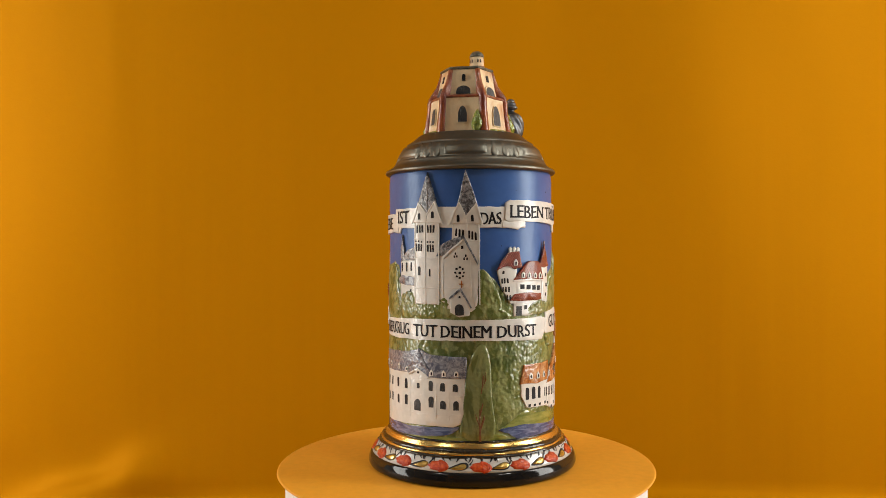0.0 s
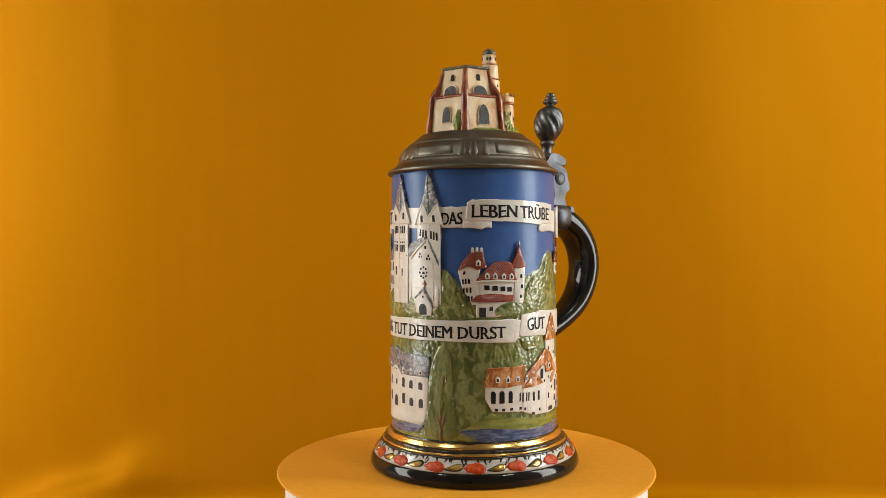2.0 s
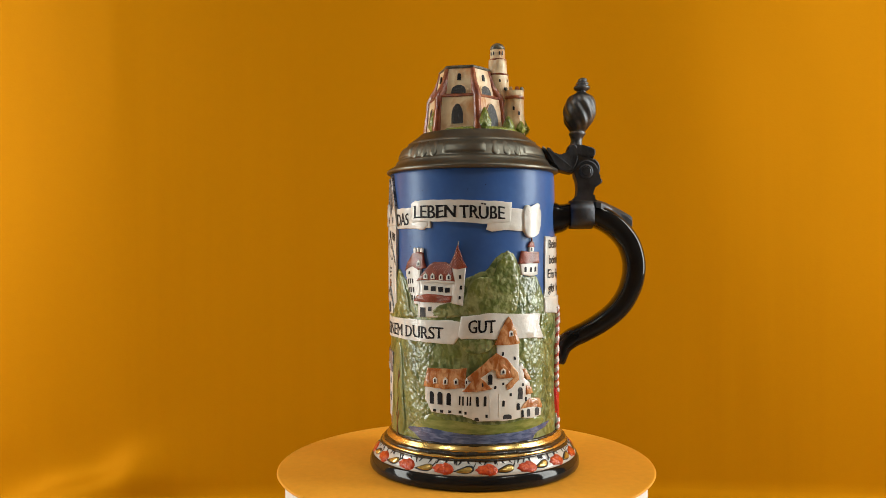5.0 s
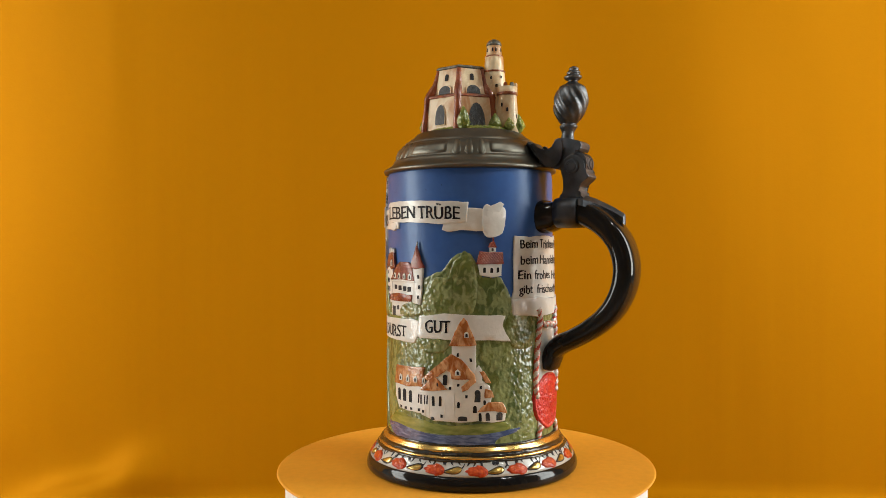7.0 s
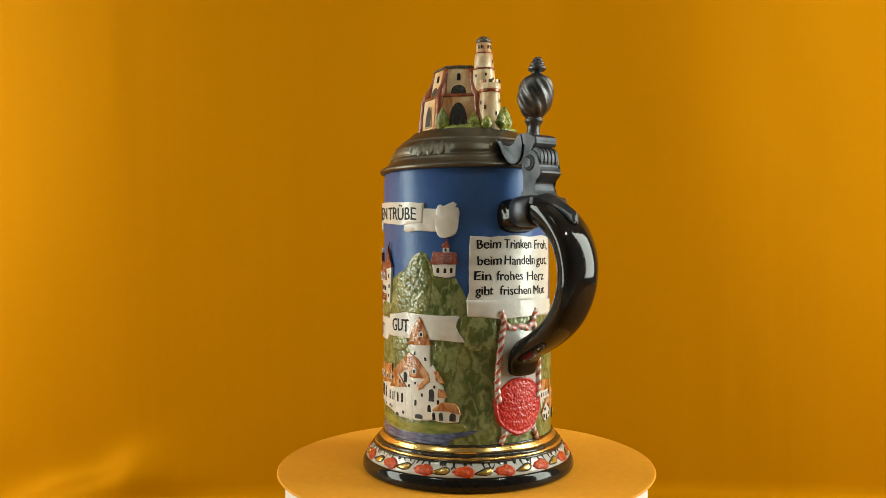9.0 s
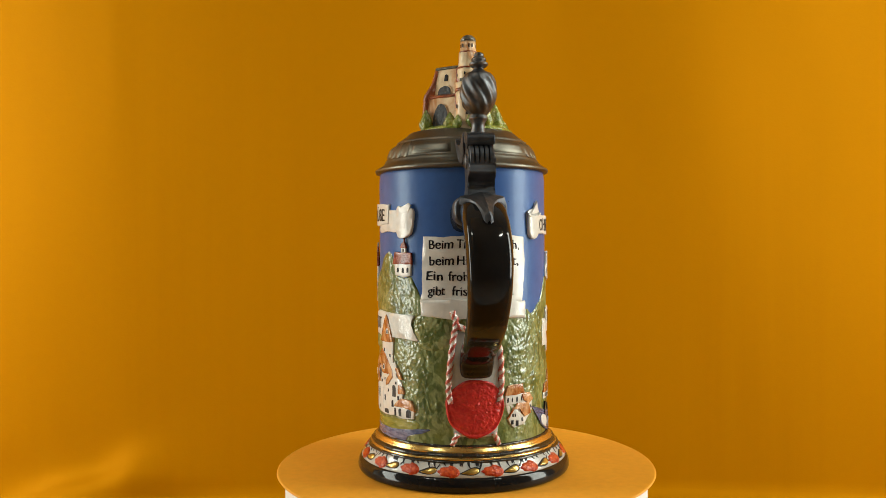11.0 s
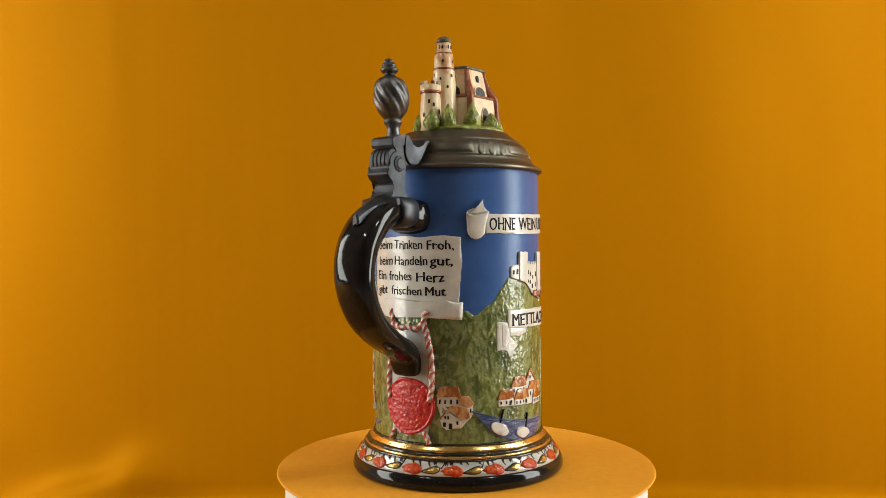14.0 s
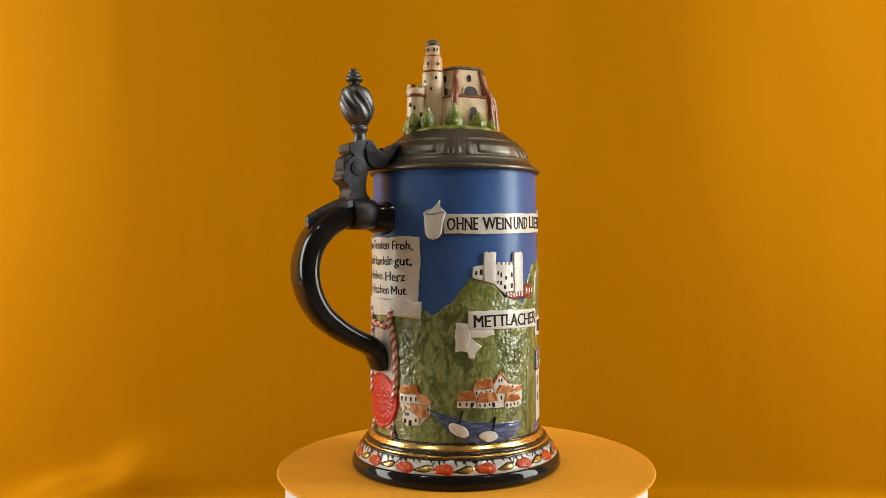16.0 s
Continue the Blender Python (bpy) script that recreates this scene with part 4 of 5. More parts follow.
part("thumblift", lathe(thumb_dense, 96, lambda a, z: -0.05 * max(0.0, math.sin(math.pi * min(max((z - 210) / 24, 0), 1))) ** 0.5 * (1 + math.cos(9 * (a + (z - 210) * 0.07))) if 210 < z < 234 else 0.0,
                        (ua.x, ua.y), ((ub.x - ua.x) / 48, (ub.y - ua.y) / 48)), KNOB, stein, "turned pewter thumblift with a spiral-fluted knob", True)

# ---- castle that crowns the lid ----
CX, CY = -1.6, -4.6
CORNERS = (-40, 24, 86, 146, 205, 266)     # where the keep's six corners point


def spot(a, r, z, cx=CX, cy=CY):
    t = radians(a)
    return Vector((cx + r * math.sin(t), cy - r * math.cos(t), z)) * 0.001


def keep_radius(z):
    return float(np.interp(z, [208, 214, 231, 232, 249.5], [26.4, 25.8, 23.8, 20.4, 16.4]))


def prism(levels, cx=CX, cy=CY):
    bm = bmesh.new()
    n = 6
    rings = [[bm.verts.new(spot(a, r, z, cx, cy)) for a in CORNERS] for r, z in levels]
    for lo, hi in zip(rings, rings[1:]):
        for k in range(n):
            j = (k + 1) % n
            bm.faces.new((lo[k], lo[j], hi[j], hi[k]))
    bm.faces.new(rings[0][::-1]), bm.faces.new(rings[-1])
    bmesh.ops.recalc_face_normals(bm, faces=bm.faces)
    bmesh.ops.bevel(bm, geom=[e for e in bm.edges if len(e.link_faces) == 2 and e.calc_face_angle(0) > 0.3], offset=0.0005, segments=2, affect="EDGES", profile=0.5, clamp_overlap=True)
    bmesh.ops.triangulate(bm, faces=bm.faces)
    for _ in range(3):
        bmesh.ops.subdivide_edges(bm, edges=[e for e in bm.edges if e.calc_length() > 0.0022], cuts=1)
        bmesh.ops.triangulate(bm, faces=bm.faces)
    for v in bm.verts:
        p = v.co * 1000
        push = 0.42 * noise.noise(p * 0.13) + 0.20 * noise.noise(p * 0.42)
        v.co += Vector((p.x - cx, p.y - cy, 0)).normalized() * push * 0.001 + Vector((0, 0, 0.30 * noise.noise(p * 0.16 + Vector((9, 0, 0))))) * 0.001
    return bm


castle = part("castle", prism([(keep_radius(z), z) for z in (208, 214, 231, 232, 240, 249.5)]), CREAM, stein, "cream ceramic castle keep with red buttresses", True)
part("mound_base", lathe([(29.4, 208.4), (29.8, 209.2), (28.6, 210.6), (26.0, 211.8), (20.0, 212.2)], 64, lambda a, z: 0.03 * math.sin(5 * a) + 0.02 * math.sin(11 * a + 1), (-1.4, 3.0)), BUSH, castle, "green glazed ground under the castle", True)
part("cornice", prism([(23.4, 230.2), (24.6, 230.5), (24.6, 231.4), (22.6, 232.4), (19.6, 233.0)]), BUTTRESS, castle, "red-brown glazed cornice", True)
part("castle_roof", prism([(16.0, 248.8), (17.3, 249.2), (17.4, 250.0), (16.6, 250.9), (12.0, 251.5)]), DARK_SLATE, castle, "dark grey flat roof", True)
for k, a in enumerate(CORNERS):
    bm = bmesh.new()
    rings = []
    for z, out, wide in ((208.6, 1.9, 6.6), (216, 1.6, 6.0), (224, 1.2, 5.4), (230, 1.8, 5.6), (232.6, 4.8, 6.6), (236, 3.4, 7.0), (240, 1.4, 6.4), (246, 0.6, 5.8), (249.0, 0.5, 5.6)):
        r = keep_radius(z)
        ring = []
        for d, o in ((-wide, -0.6), (-wide * 0.8, out * 0.8), (0, out), (wide * 0.8, out * 0.8), (wide, -0.6)):
            jog = 0.35 * noise.noise((z * 0.5, d, k * 3.0))
            ring.append(bm.verts.new(spot(a + d + jog, r * (1 - 0.07 * (abs(d) / 22.5)) + o + jog, z)))
        rings.append(ring)
    for lo, hi in zip(rings, rings[1:]):
        for i in range(4):
            bm.faces.new((lo[i], lo[i + 1], hi[i + 1], hi[i]))
    bm.faces.new(rings[-1])
    part("buttress", bm, BUTTRESS, castle, "red-brown glazed buttress", True)


def keep_window(face, z, w, h, round_top, material, lift=0.35, name="window"):
    """An arched window on one of the eight faces, leaning with the wall."""
    b, c = CORNERS[face], CORNERS[(face + 1) % 6] + (360 if face == 5 else 0)
    a, half = (b + c) / 2, radians((c - b) / 2)
    pts = [(-w / 2, -h / 2), (w / 2, -h / 2)]
    top = min(w * (0.5 if round_top else 0.95), h * 0.7)
    for k in range(9):
        q = math.pi * k / 8
        pts.append((w / 2 * math.cos(q), h / 2 - top + top * (math.sin(q) if round_top else math.sin(q) ** 1.25)))
    t = radians(a)
    side = Vector((math.cos(t), math.sin(t), 0))
    bm = bmesh.new()
    lo, hi = [], []
    for x, y in pts:
        flat = keep_radius(z + y) * math.cos(half)
        base = spot(a, flat + lift, z + y) + side * x * 0.001
        lo.append(bm.verts.new(spot(a, flat - 0.4, z + y) + side * x * 0.001))
        hi.append(bm.verts.new(base))
    bm.faces.new(hi)
    for i in range(len(pts)):
        j = (i + 1) % len(pts)
        bm.faces.new((lo[i], lo[j], hi[j], hi[i]))
    return part(name, bm, material, castle)


for f, z, w, h in ((0, 219.8, 5.6, 10.0), (1, 219.6, 7.2, 12.4), (2, 219.2, 10.8, 14.8), (3, 220.6, 3.0, 6.4), (4, 220.4, 6.0, 8.6), (5, 219.8, 5.4, 10.0)):
    keep_window(f, z, w + 1.1, h + 0.9, False, CREAM, 0.75, "window_surround")
    keep_window(f, z, w, h, False, PANE, 0.95)
    keep_window(f, 235.9, 10.4, 6.3, True, CREAM, 0.8, "window_surround")
    keep_window(f, 235.5, 9.0, 5.4, True, PANE, 1.0)
    keep_window(f, 243.6, 2.2, 4.2, True, INK, 0.6)

TX, TY = 5.1, 16.0


def tower_wall(a, z, r, w, h, parent, material=INK):
    bm = bmesh.new()
    o = [(-w / 2, -h / 2), (w / 2, -h / 2), (w / 2, h * 0.2), (w * 0.3, h * 0.42), (0, h / 2), (-w * 0.3, h * 0.42), (-w / 2, h * 0.2)]
    bm.faces.new([bm.verts.new(spot(a + math.degrees(x / r), r + 0.22, z + y, TX if parent is tower else 12.3, TY if parent is tower else 24.0)) for x, y in o])
    return part("window", bm, material, parent)


def drum_r(z):
    return float(np.interp(z, [208, 225, 247.6, 248, 257, 257.4, 264], [8.4, 7.8, 6.6, 6.1, 5.6, 4.9, 4.5]))


wob = lambda a, z: 0.02 * math.sin(4 * a + z * 0.4) + 0.012 * math.sin(9 * a + z)
tower = part("tower", lathe([(drum_r(z), z) for z in (208, 214, 220, 225, 231, 237, 243, 247.4, 248, 252, 256.8, 257.4, 261, 264)], 48, wob, (TX, TY)), CREAM, stein, "round cream ceramic tower beside the keep", True)
part("tower_dome", lathe([(4.7, 263.8), (4.8, 264.6), (4.4, 265.8), (3.4, 267.0), (1.8, 267.9), (0.5, 268.2)], 40, None, (TX, TY)), DARK_SLATE, tower, "small grey domed roof", True)
for z in (247.6, 257.2):
    part("ring", lathe([(drum_r(z) - 0.3, z - 0.9), (drum_r(z) + 0.35, z - 0.6), (drum_r(z) + 0.35, z + 0.3), (drum_r(z) - 0.8, z + 0.6)], 40, None, (TX, TY)), BUTTRESS, tower, "red-brown string course", True)
for k in range(5):
    for d in (-12, 12):
        tower_wall(20 + 72 * k + d, 261.0, drum_r(261) + 0.05, 0.9, 2.4, tower)
for a, z in ((75, 243), (100, 238), (128, 243.5), (92, 230), (60, 236), (118, 226), (170, 241), (205, 236), (230, 243), (250, 252), (182, 252), (300, 240)):
    tower_wall(a, z, drum_r(z) + 0.1, 1.1, 1.9, tower)

turret = part("turret", lathe([(6.9, 208), (6.6, 215), (6.2, 224), (5.9, 231), (6.3, 232), (6.3, 236.5), (5.2, 236.8), (5.0, 235.0)], 40, wob, (12.3, 24.0)), CREAM, stein, "short cream ceramic turret with battlements", True)
part("ring", lathe([(5.9, 231.0), (6.6, 231.4), (6.6, 232.8), (6.0, 233.2)], 40, None, (12.3, 24.0)), BUTTRESS, turret, "red-brown string course", True)
for k in range(9):
    bm = bmesh.new()
    bmesh.ops.create_cube(bm, size=1.0)
    bmesh.ops.bevel(bm, geom=bm.edges[:], offset=0.14, segments=2, affect="EDGES")
    for v in bm.verts:
        x, y, z = v.co
        v.co = spot(40 * k + x * 22, 5.7 + y * 1.5, 237.4 + z * 2.4, 12.3, 24.0)
    part("battlement", bm, (DARK_SLATE, CREAM, BUTTRESS)[k % 3], turret)
for a, z in ((90, 222), (150, 218), (205, 224), (240, 220), (180, 226), (60, 225)):
    tower_wall(a, z, 6.5, 1.2, 2.6, turret)


def bush(a, r, h, w):
    bm = bmesh.new()
    bmesh.ops.create_icosphere(bm, subdivisions=4, radius=1.0)
    for v in bm.verts:
        x, y, z = v.co
        taper = 1.08 - 0.62 * max(z, -0.25)
        q = 1.05 + 0.16 * noise.noise((x * 2.5 + a, y * 2.5, z * 2.5)) + 0.06 * noise.noise((x * 7 + a, y * 7, z * 7))
        v.co = spot(a, r, 209.4, 0.0, 0.0) + Vector((x * w * taper * q, y * w * taper * q, (z + 0.75) * h * 1.08 / 1.75)) * 0.001
    return part("shrub", bm, BUSH, castle, "glossy green ceramic shrub", True)


for a, r, h, w in ((9, 28.0, 12, 2.9), (84, 24.5, 13, 3.4), (131, 25.0, 9.5, 3.2), (143, 31.5, 7, 2.6), (160, 31.5, 11, 4.4), (178, 28.0, 14, 3.8), (213, 23.0, 16, 4.2), (249, 25.0, 11, 4.4), (272, 27.0, 8, 2.6)):
    bush(a, r, h, w)

# ---- painted buildings in relief ----


def wall(name, outline, label, at=1.9, material=None):
    return relief(name, outline, 0.2, at, material or WHITE, stein, label, 0.55)


def roof(parent, outline, at, material, label="", low=0.8):
    return relief("roof", outline, low, at, material, parent, label, 0.45)


def rib(parent, outline, at, material=WHITE, name="moulding", low=1.4):
    return relief(name, outline, low, at, material, parent, round_off=0.12)


# twin-towered church
church = wall("church", [(-23, 103), (-23, 132.4), (-19, 138), (-13, 141), (-5, 143.6), (4, 128), (3.6, 100.5), (-4, 99), (-12, 101)], "white twin-towered church with grey spires", 2.2)
left_tower = relief("tower", [(-38.8, 104), (-38.4, 153), (-20.6, 152.6), (-20.9, 104)], 0.2, 2.6, WHITE, church, "white left church tower", 0.4)
right_tower = relief("tower", [(-11.8, 140), (-11.8, 152.6), (5.6, 151.8), (3.6, 103), (1.6, 103), (0.8, 130), (-5, 143)], 0.2, 2.45, WHITE, church, "white right church tower", 0.35)
for o in ([(-41.0, 152.4), (-35.4, 164.2), (-29.1, 157.4), (-29.1, 152.4)], [(-29.1, 152.4), (-29.1, 157.4), (-23.2, 165.0), (-18.3, 152.0)]):
    relief("gable", o, 0.3, 3.1, WHITE, church, "white tower gable", 0.3)
for o in ([(-14.5, 151.8), (-7.6, 163.8), (-3.1, 155.6), (-3.1, 151.6)], [(-3.1, 151.6), (-3.1, 155.6), (3.6, 163.4), (7.2, 151.2)]):
    relief("gable", o, 0.3, 3.1, WHITE, church, "white tower gable", 0.3)
for tip, sl, bot, sr in (((-28.9, 182.0), (-35.9, 164.0), (-29.1, 157.2), (-22.9, 165.2)), ((-3.5, 183.2), (-8.2, 163.8), (-3.3, 155.2), (4.0, 163.4))):
    spire = relief("spire", [tip, sl, bot, sr], 0.2, 2.7, SLATE, church, "speckled grey pointed spire", 0.5)
    mid = ((sl[0] + sr[0]) / 2, (sl[1] + sr[1]) / 2)
    relief("spire_edge", [tip, (bot[0] - 0.5, bot[1] + 1), (bot[0] + 0.5, bot[1] + 1)], 2.4, 3.1, SLATE, church, round_off=0.2)
for o in ([(-41.2, 151.6), (-35.4, 164.6), (-34.9, 163.4), (-40.2, 151.6)], [(-23.2, 165.4), (-18.0, 151.4), (-19.0, 151.4), (-23.6, 163.8)], [(-29.1, 156.4), (-35.2, 163.6), (-34.8, 164.2), (-28.9, 157.8)], [(-29.1, 156.4), (-23.4, 164.0), (-23.6, 165.0), (-29.3, 157.8)],
          [(-14.8, 151.0), (-7.6, 164.2), (-7.2, 163.0), (-13.6, 151.0)], [(3.6, 163.8), (7.6, 150.6), (6.6, 150.6), (3.2, 162.2)], [(-3.3, 154.6), (-7.4, 163.0), (-7.0, 163.6), (-3.0, 156.0)], [(-3.3, 154.6), (3.4, 162.6), (3.0, 163.4), (-3.5, 156.0)]):
    rib(church, o, 3.5, low=2.6)
for z in (153, 142.8, 131.2, 113.6):
    rib(church, box2(-39.0, z - 0.35, -20.4, z + 0.35), 2.85, low=2.2)
for z in (151.6, 141.2):
    rib(church, box2(-12.0 if z > 145 else -5, z - 0.35, 5.6, z + 0.35), 2.7, low=2.0)
for a in (-38.6, -30.4, -20.9):
    rib(church, box2(a - 0.4, 104, a + 0.4, 152), 2.85, low=2.2)
for a, z0 in ((-11.6, 142), (-2.6, 143), (5.0, 104)):
    rib(church, box2(a - 0.4, z0, a + 0.4, 151), 2.7, low=2.0)
roof(church, [(-23.2, 132.4), (-19.4, 138.8), (-13.5, 142), (-5.0, 144.4), (-4.2, 142.6), (-9, 139.6), (-14, 135), (-18, 132.2)], 2.75, SLATE, "grey nave roof")
rib(church, [(-5.0, 144.6), (4.4, 128.2), (4.0, 126.8), (-5.2, 142.6)], 3.0, SLATE, "roof_edge", 2.0)
rib(church, [(-18.6, 132.0), (-5.0, 143.0), (-5.0, 141.8), (-17.6, 130.8)], 3.0, WHITE, "roof_edge", 2.0)
for a, z in ((-34.8, 156.2), (-24.8, 156.8), (-7.9, 154.4), (0.8, 154.5)):
    window(church, a, z, 1.7, 4.0, 3.25)
for a, z, n in ((-34.7, 148.6, 3), (-26.3, 148.6, 3), (-35.4, 137.6, 3), (-26.7, 137.2, 3)):
    for k in range(n):
        window(church, a + (k - 1) * 2.0, z, 1.1, 4.4, 2.8)
        if z < 140:
            window(church, a + (k - 1) * 2.0, z + 3.6, 0.9, 1.1, 2.8)
for a, z in ((-7.3, 146.4), (0.8, 145.0)):
    for k in range(3):
        window(church, a + (k - 1) * 2.1, z - 0.5 * k, 1.1, 4.6, 2.6)
window(church, -35.3, 123.6, 2.0, 5.6, 2.75, material=PANE)
window(church, -27.3, 122.8, 1.0, 4.4, 2.75)
window(church, -5.8, 137.6, 1.5, 1.9, 2.35, False)
for ca, cz in ((-9.8, 133.2), (-3.6, 131.8)):
    for da, dz in ((-0.9, -0.9), (0.9, -0.9), (0, 0.9)):
        window(church, ca + da, cz + dz, 0.9, 1.5, 2.35)
for k in range(8):
    q = 2 * math.pi * k / 8
    window(church, -7.4 + 2.7 * math.cos(q), 122.8 + 3.0 * math.sin(q), 1.2, 1.2, 2.35)
window(church, -7.4, 122.8, 1.5, 1.5, 2.35)
for a0, a1, z0, z1 in ((-18.5, -17.8, 108, 128), (-0.8, -0.1, 106, 130), (-22.6, 3.4, 113.4, 113.9)):
    rib(church, box2(a0, z0, a1, z1), 2.45, low=1.8)
porch = relief("porch", [(-13.6, 99.6), (-13.6, 108.4), (-7.2, 113.2), (-0.4, 102.4), (-1.4, 97.6), (-8, 97.0)], 0.4, 2.9, WHITE, church, "white church porch with an arched door", 0.25)
rib(church, [(-14.4, 107.8), (-7.2, 114.0), (0.4, 102.2), (-0.4, 101.6), (-7.2, 112.2), (-13.8, 107.0)], 3.4, SLATE, "porch_roof", 2.4)
window(church, -7.6, 101.2, 5.0, 6.4, 3.1, material=PANE, name="door")
window(church, -7.4, 108.6, 1.2, 1.3, 3.0)
for o in (box2(-6.7, 113.6, -6.1, 118.2), box2(-7.9, 115.6, -4.9, 116.3)):
    rib(church, o, 3.2, ORANGE, "cross", 2.0)
apse = wall("chapel", [(-54, 107), (-53.6, 130), (-39, 130), (-39, 105), (-46, 104)], "white chapel with grey roofs beside the church", 1.7)
roof(apse, [(-54.2, 128.6), (-51, 132), (-46, 136.2), (-39, 138), (-39, 129.6), (-48, 130.6)], 2.2, SLATE, "grey chapel roof")
roof(apse, [(-56.2, 118.8), (-52, 121), (-40, 119.8), (-40, 114.8), (-48, 115), (-55, 116)], 2.2, SLATE_BLUE, "grey lean-to roof")
relief("turret", [(-53.6, 131), (-53.6, 138), (-52.4, 139.2), (-51.9, 145.4), (-51.2, 139.2), (-50, 138), (-50, 131)], 0.2, 2.0, SLATE_BLUE, apse, "tiny blue-grey onion turret", 0.2)
for a, z in ((-52, 125.6), (-47.4, 126), (-42.6, 126.2)):
    window(apse, a, z, 1.4, 5.4, 1.85)
window(apse, -43.6, 111.6, 1.2, 1.8, 1.85, False)

# red-roofed castle
red = wall("red_castle", [(28, 96.6), (27.6, 106), (29, 118.6), (54, 118), (53, 109), (51.6, 98.4), (42, 96.6)], "white castle with red tiled roofs", 1.9)
relief("house", [(25.4, 104), (18.6, 115), (16.4, 124), (24.5, 127), (31, 126.4), (29.0, 118), (29.2, 104)], 0.2, 2.1, WHITE, red, "white side house", 0.3)
roof(red, [(16.0, 123.6), (18.6, 128), (24.0, 134.6), (32.2, 135.2), (33.2, 130), (34.4, 125.6), (28.6, 124.2), (23.6, 127.2)], 2.8, RED_TILES, "red tiled steep roof")
for a in (25.6, 28.4, 31.4):
    relief("chimney", [(a - 0.9, 134), (a - 0.9, 136.8), (a, 137.6), (a + 0.9, 136.8), (a + 0.9, 134)], 0.8, 2.5, WHITE, red, "white stepped gable top", 0.1)
roof(red, [(27.2, 118.2), (32, 122.6), (37.4, 127.4), (41, 129.2), (49, 129.0), (51.8, 127.2), (54.8, 117.6), (41, 118.4)], 2.9, RED_TILES, "red tiled hipped roof")
rib(red, [(27.0, 118.0), (41, 118.6), (55.0, 117.8), (54.8, 116.8), (41, 117.6), (27.4, 117.2)], 3.1, WHITE, low=2.0)
roof(red, [(24.6, 105.8), (28, 109.8), (40, 110.4), (52.4, 109.4), (51.6, 105.6), (38, 105.4)], 2.9, RED_TILES, "red tiled awning roof")
for a, z in ((34.8, 121.0), (40.0, 120.9), (45.6, 120.6), (50.6, 120.4)):
    dormer(red, a, z, 3.3, 2.6, 3.8)
dormer(red, 29.2, 128.6, 3.2, 2.6, 4.2)
for a, z in ((34.7, 114.0), (39.8, 113.6), (45.0, 113.2), (49.6, 112.8)):
    window(red, a, z, 3.0, 3.0, 2.1, False)
for j in range(3):
    for k in range(3):
        if (j, k) != (2, 0):
            window(red, 19.6 + 2.0 * k + 0.8 * j, 117.6 - 4.9 * j, 1.0, 3.0, 2.3)
window(red, 20.6, 122.6, 1.4, 1.8, 2.3)
window(red, 31.8, 99.6, 3.6, 6.0, 2.1, False, PANE, "door")
window(red, 37.4, 101.8, 2.2, 2.6, 2.1, False, PANE)
round_tower = relief("tower", [(52.6, 105), (53.0, 126), (61.2, 126), (59.6, 107), (59.2, 104)], 0.2, 2.3, WHITE, red, "white round tower", 0.3, bow=0.5)
relief("cone_roof", [(56.6, 139.0), (52.6, 130), (50.2, 125.6), (56, 124.8), (62.2, 125.6), (59.4, 131)], 0.8, 2.7, RED_TILES, red, "red pointed tower roof", 0.4, bow=0.5)
relief("finial", [(56.2, 138.2), (57.2, 138.2), (57.0, 141.0), (56.5, 141.0)], 1.0, 2.6, SLATE, red, "", 0.1)
for a, z in ((57.8, 120.8), (58.4, 114.4), (57.4, 108.6)):
    window(red, a, z, 1.3, 2.2, 3.0)

# little red-roofed hut on the hill
hut = wall("hill_chapel", [(98.0, 121.6), (97.2, 128.4), (112.6, 128.2), (112.0, 121.0), (105, 120.0)], "small white chapel with a red roof on the hill", 1.9)
roof(hut, [(96.0, 127.6), (98.0, 135.4), (105, 134.6), (112.8, 134.6), (113.4, 127.6), (105, 128.0)], 2.6, RED_TILES, "red tiled roof")
relief("lantern", box2(104.4, 134, 108.4, 138), 0.6, 2.2, WHITE, hut, "white roof lantern", 0.2)
relief("lantern_roof", [(103.4, 137.4), (104.6, 140), (106.6, 141.0), (107.8, 140.2), (109, 137.4)], 0.8, 2.6, RED_TILES, hut, "red lantern roof", 0.2)
relief("finial", [(106.3, 140.8), (107.1, 140.8), (107.0, 143.6), (106.4, 143.6)], 0.8, 2.2, RED_TILES, hut, "", 0.1)
window(hut, 106.3, 136.0, 1.2, 2.0, 2.35)
for a in (101.0, 105.4, 109.6):
    window(hut, a, 124.3, 1.6, 2.8, 2.05)

# long blue-roofed abbey
abbey = wall("abbey", [(-78, 29.5), (-78, 62), (-52, 63), (-37.2, 66), (-29.2, 61.4), (-4.2, 61), (-5.4, 40), (-7.5, 34), (-12, 32), (-34, 32), (-56, 31)], "long white abbey with a blue-grey roof", 1.9)
roof(abbey, [(-78.6, 61.6), (-78.6, 73.6), (-60, 74.4), (-44, 75.0), (-36.5, 77.4), (-28, 74.0), (-3.2, 73.2), (-3.8, 60.4), (-29.0, 60.8), (-37.0, 65.0), (-46, 62.2)], 2.5, SLATE_BLUE, "mottled blue-grey slate roof")
rib(abbey, [(-46.4, 61.6), (-37.0, 66.0), (-28.4, 60.8), (-29.2, 60.2), (-37.0, 64.6), (-45.6, 61.0)], 2.9, WHITE, low=1.8)
relief("gable_roof", [(-46, 65.6), (-36.4, 77.6), (-27.6, 63.8), (-37, 69.0)], 1.6, 3.0, SLATE_BLUE, abbey, "blue-grey gable roof", 0.4)
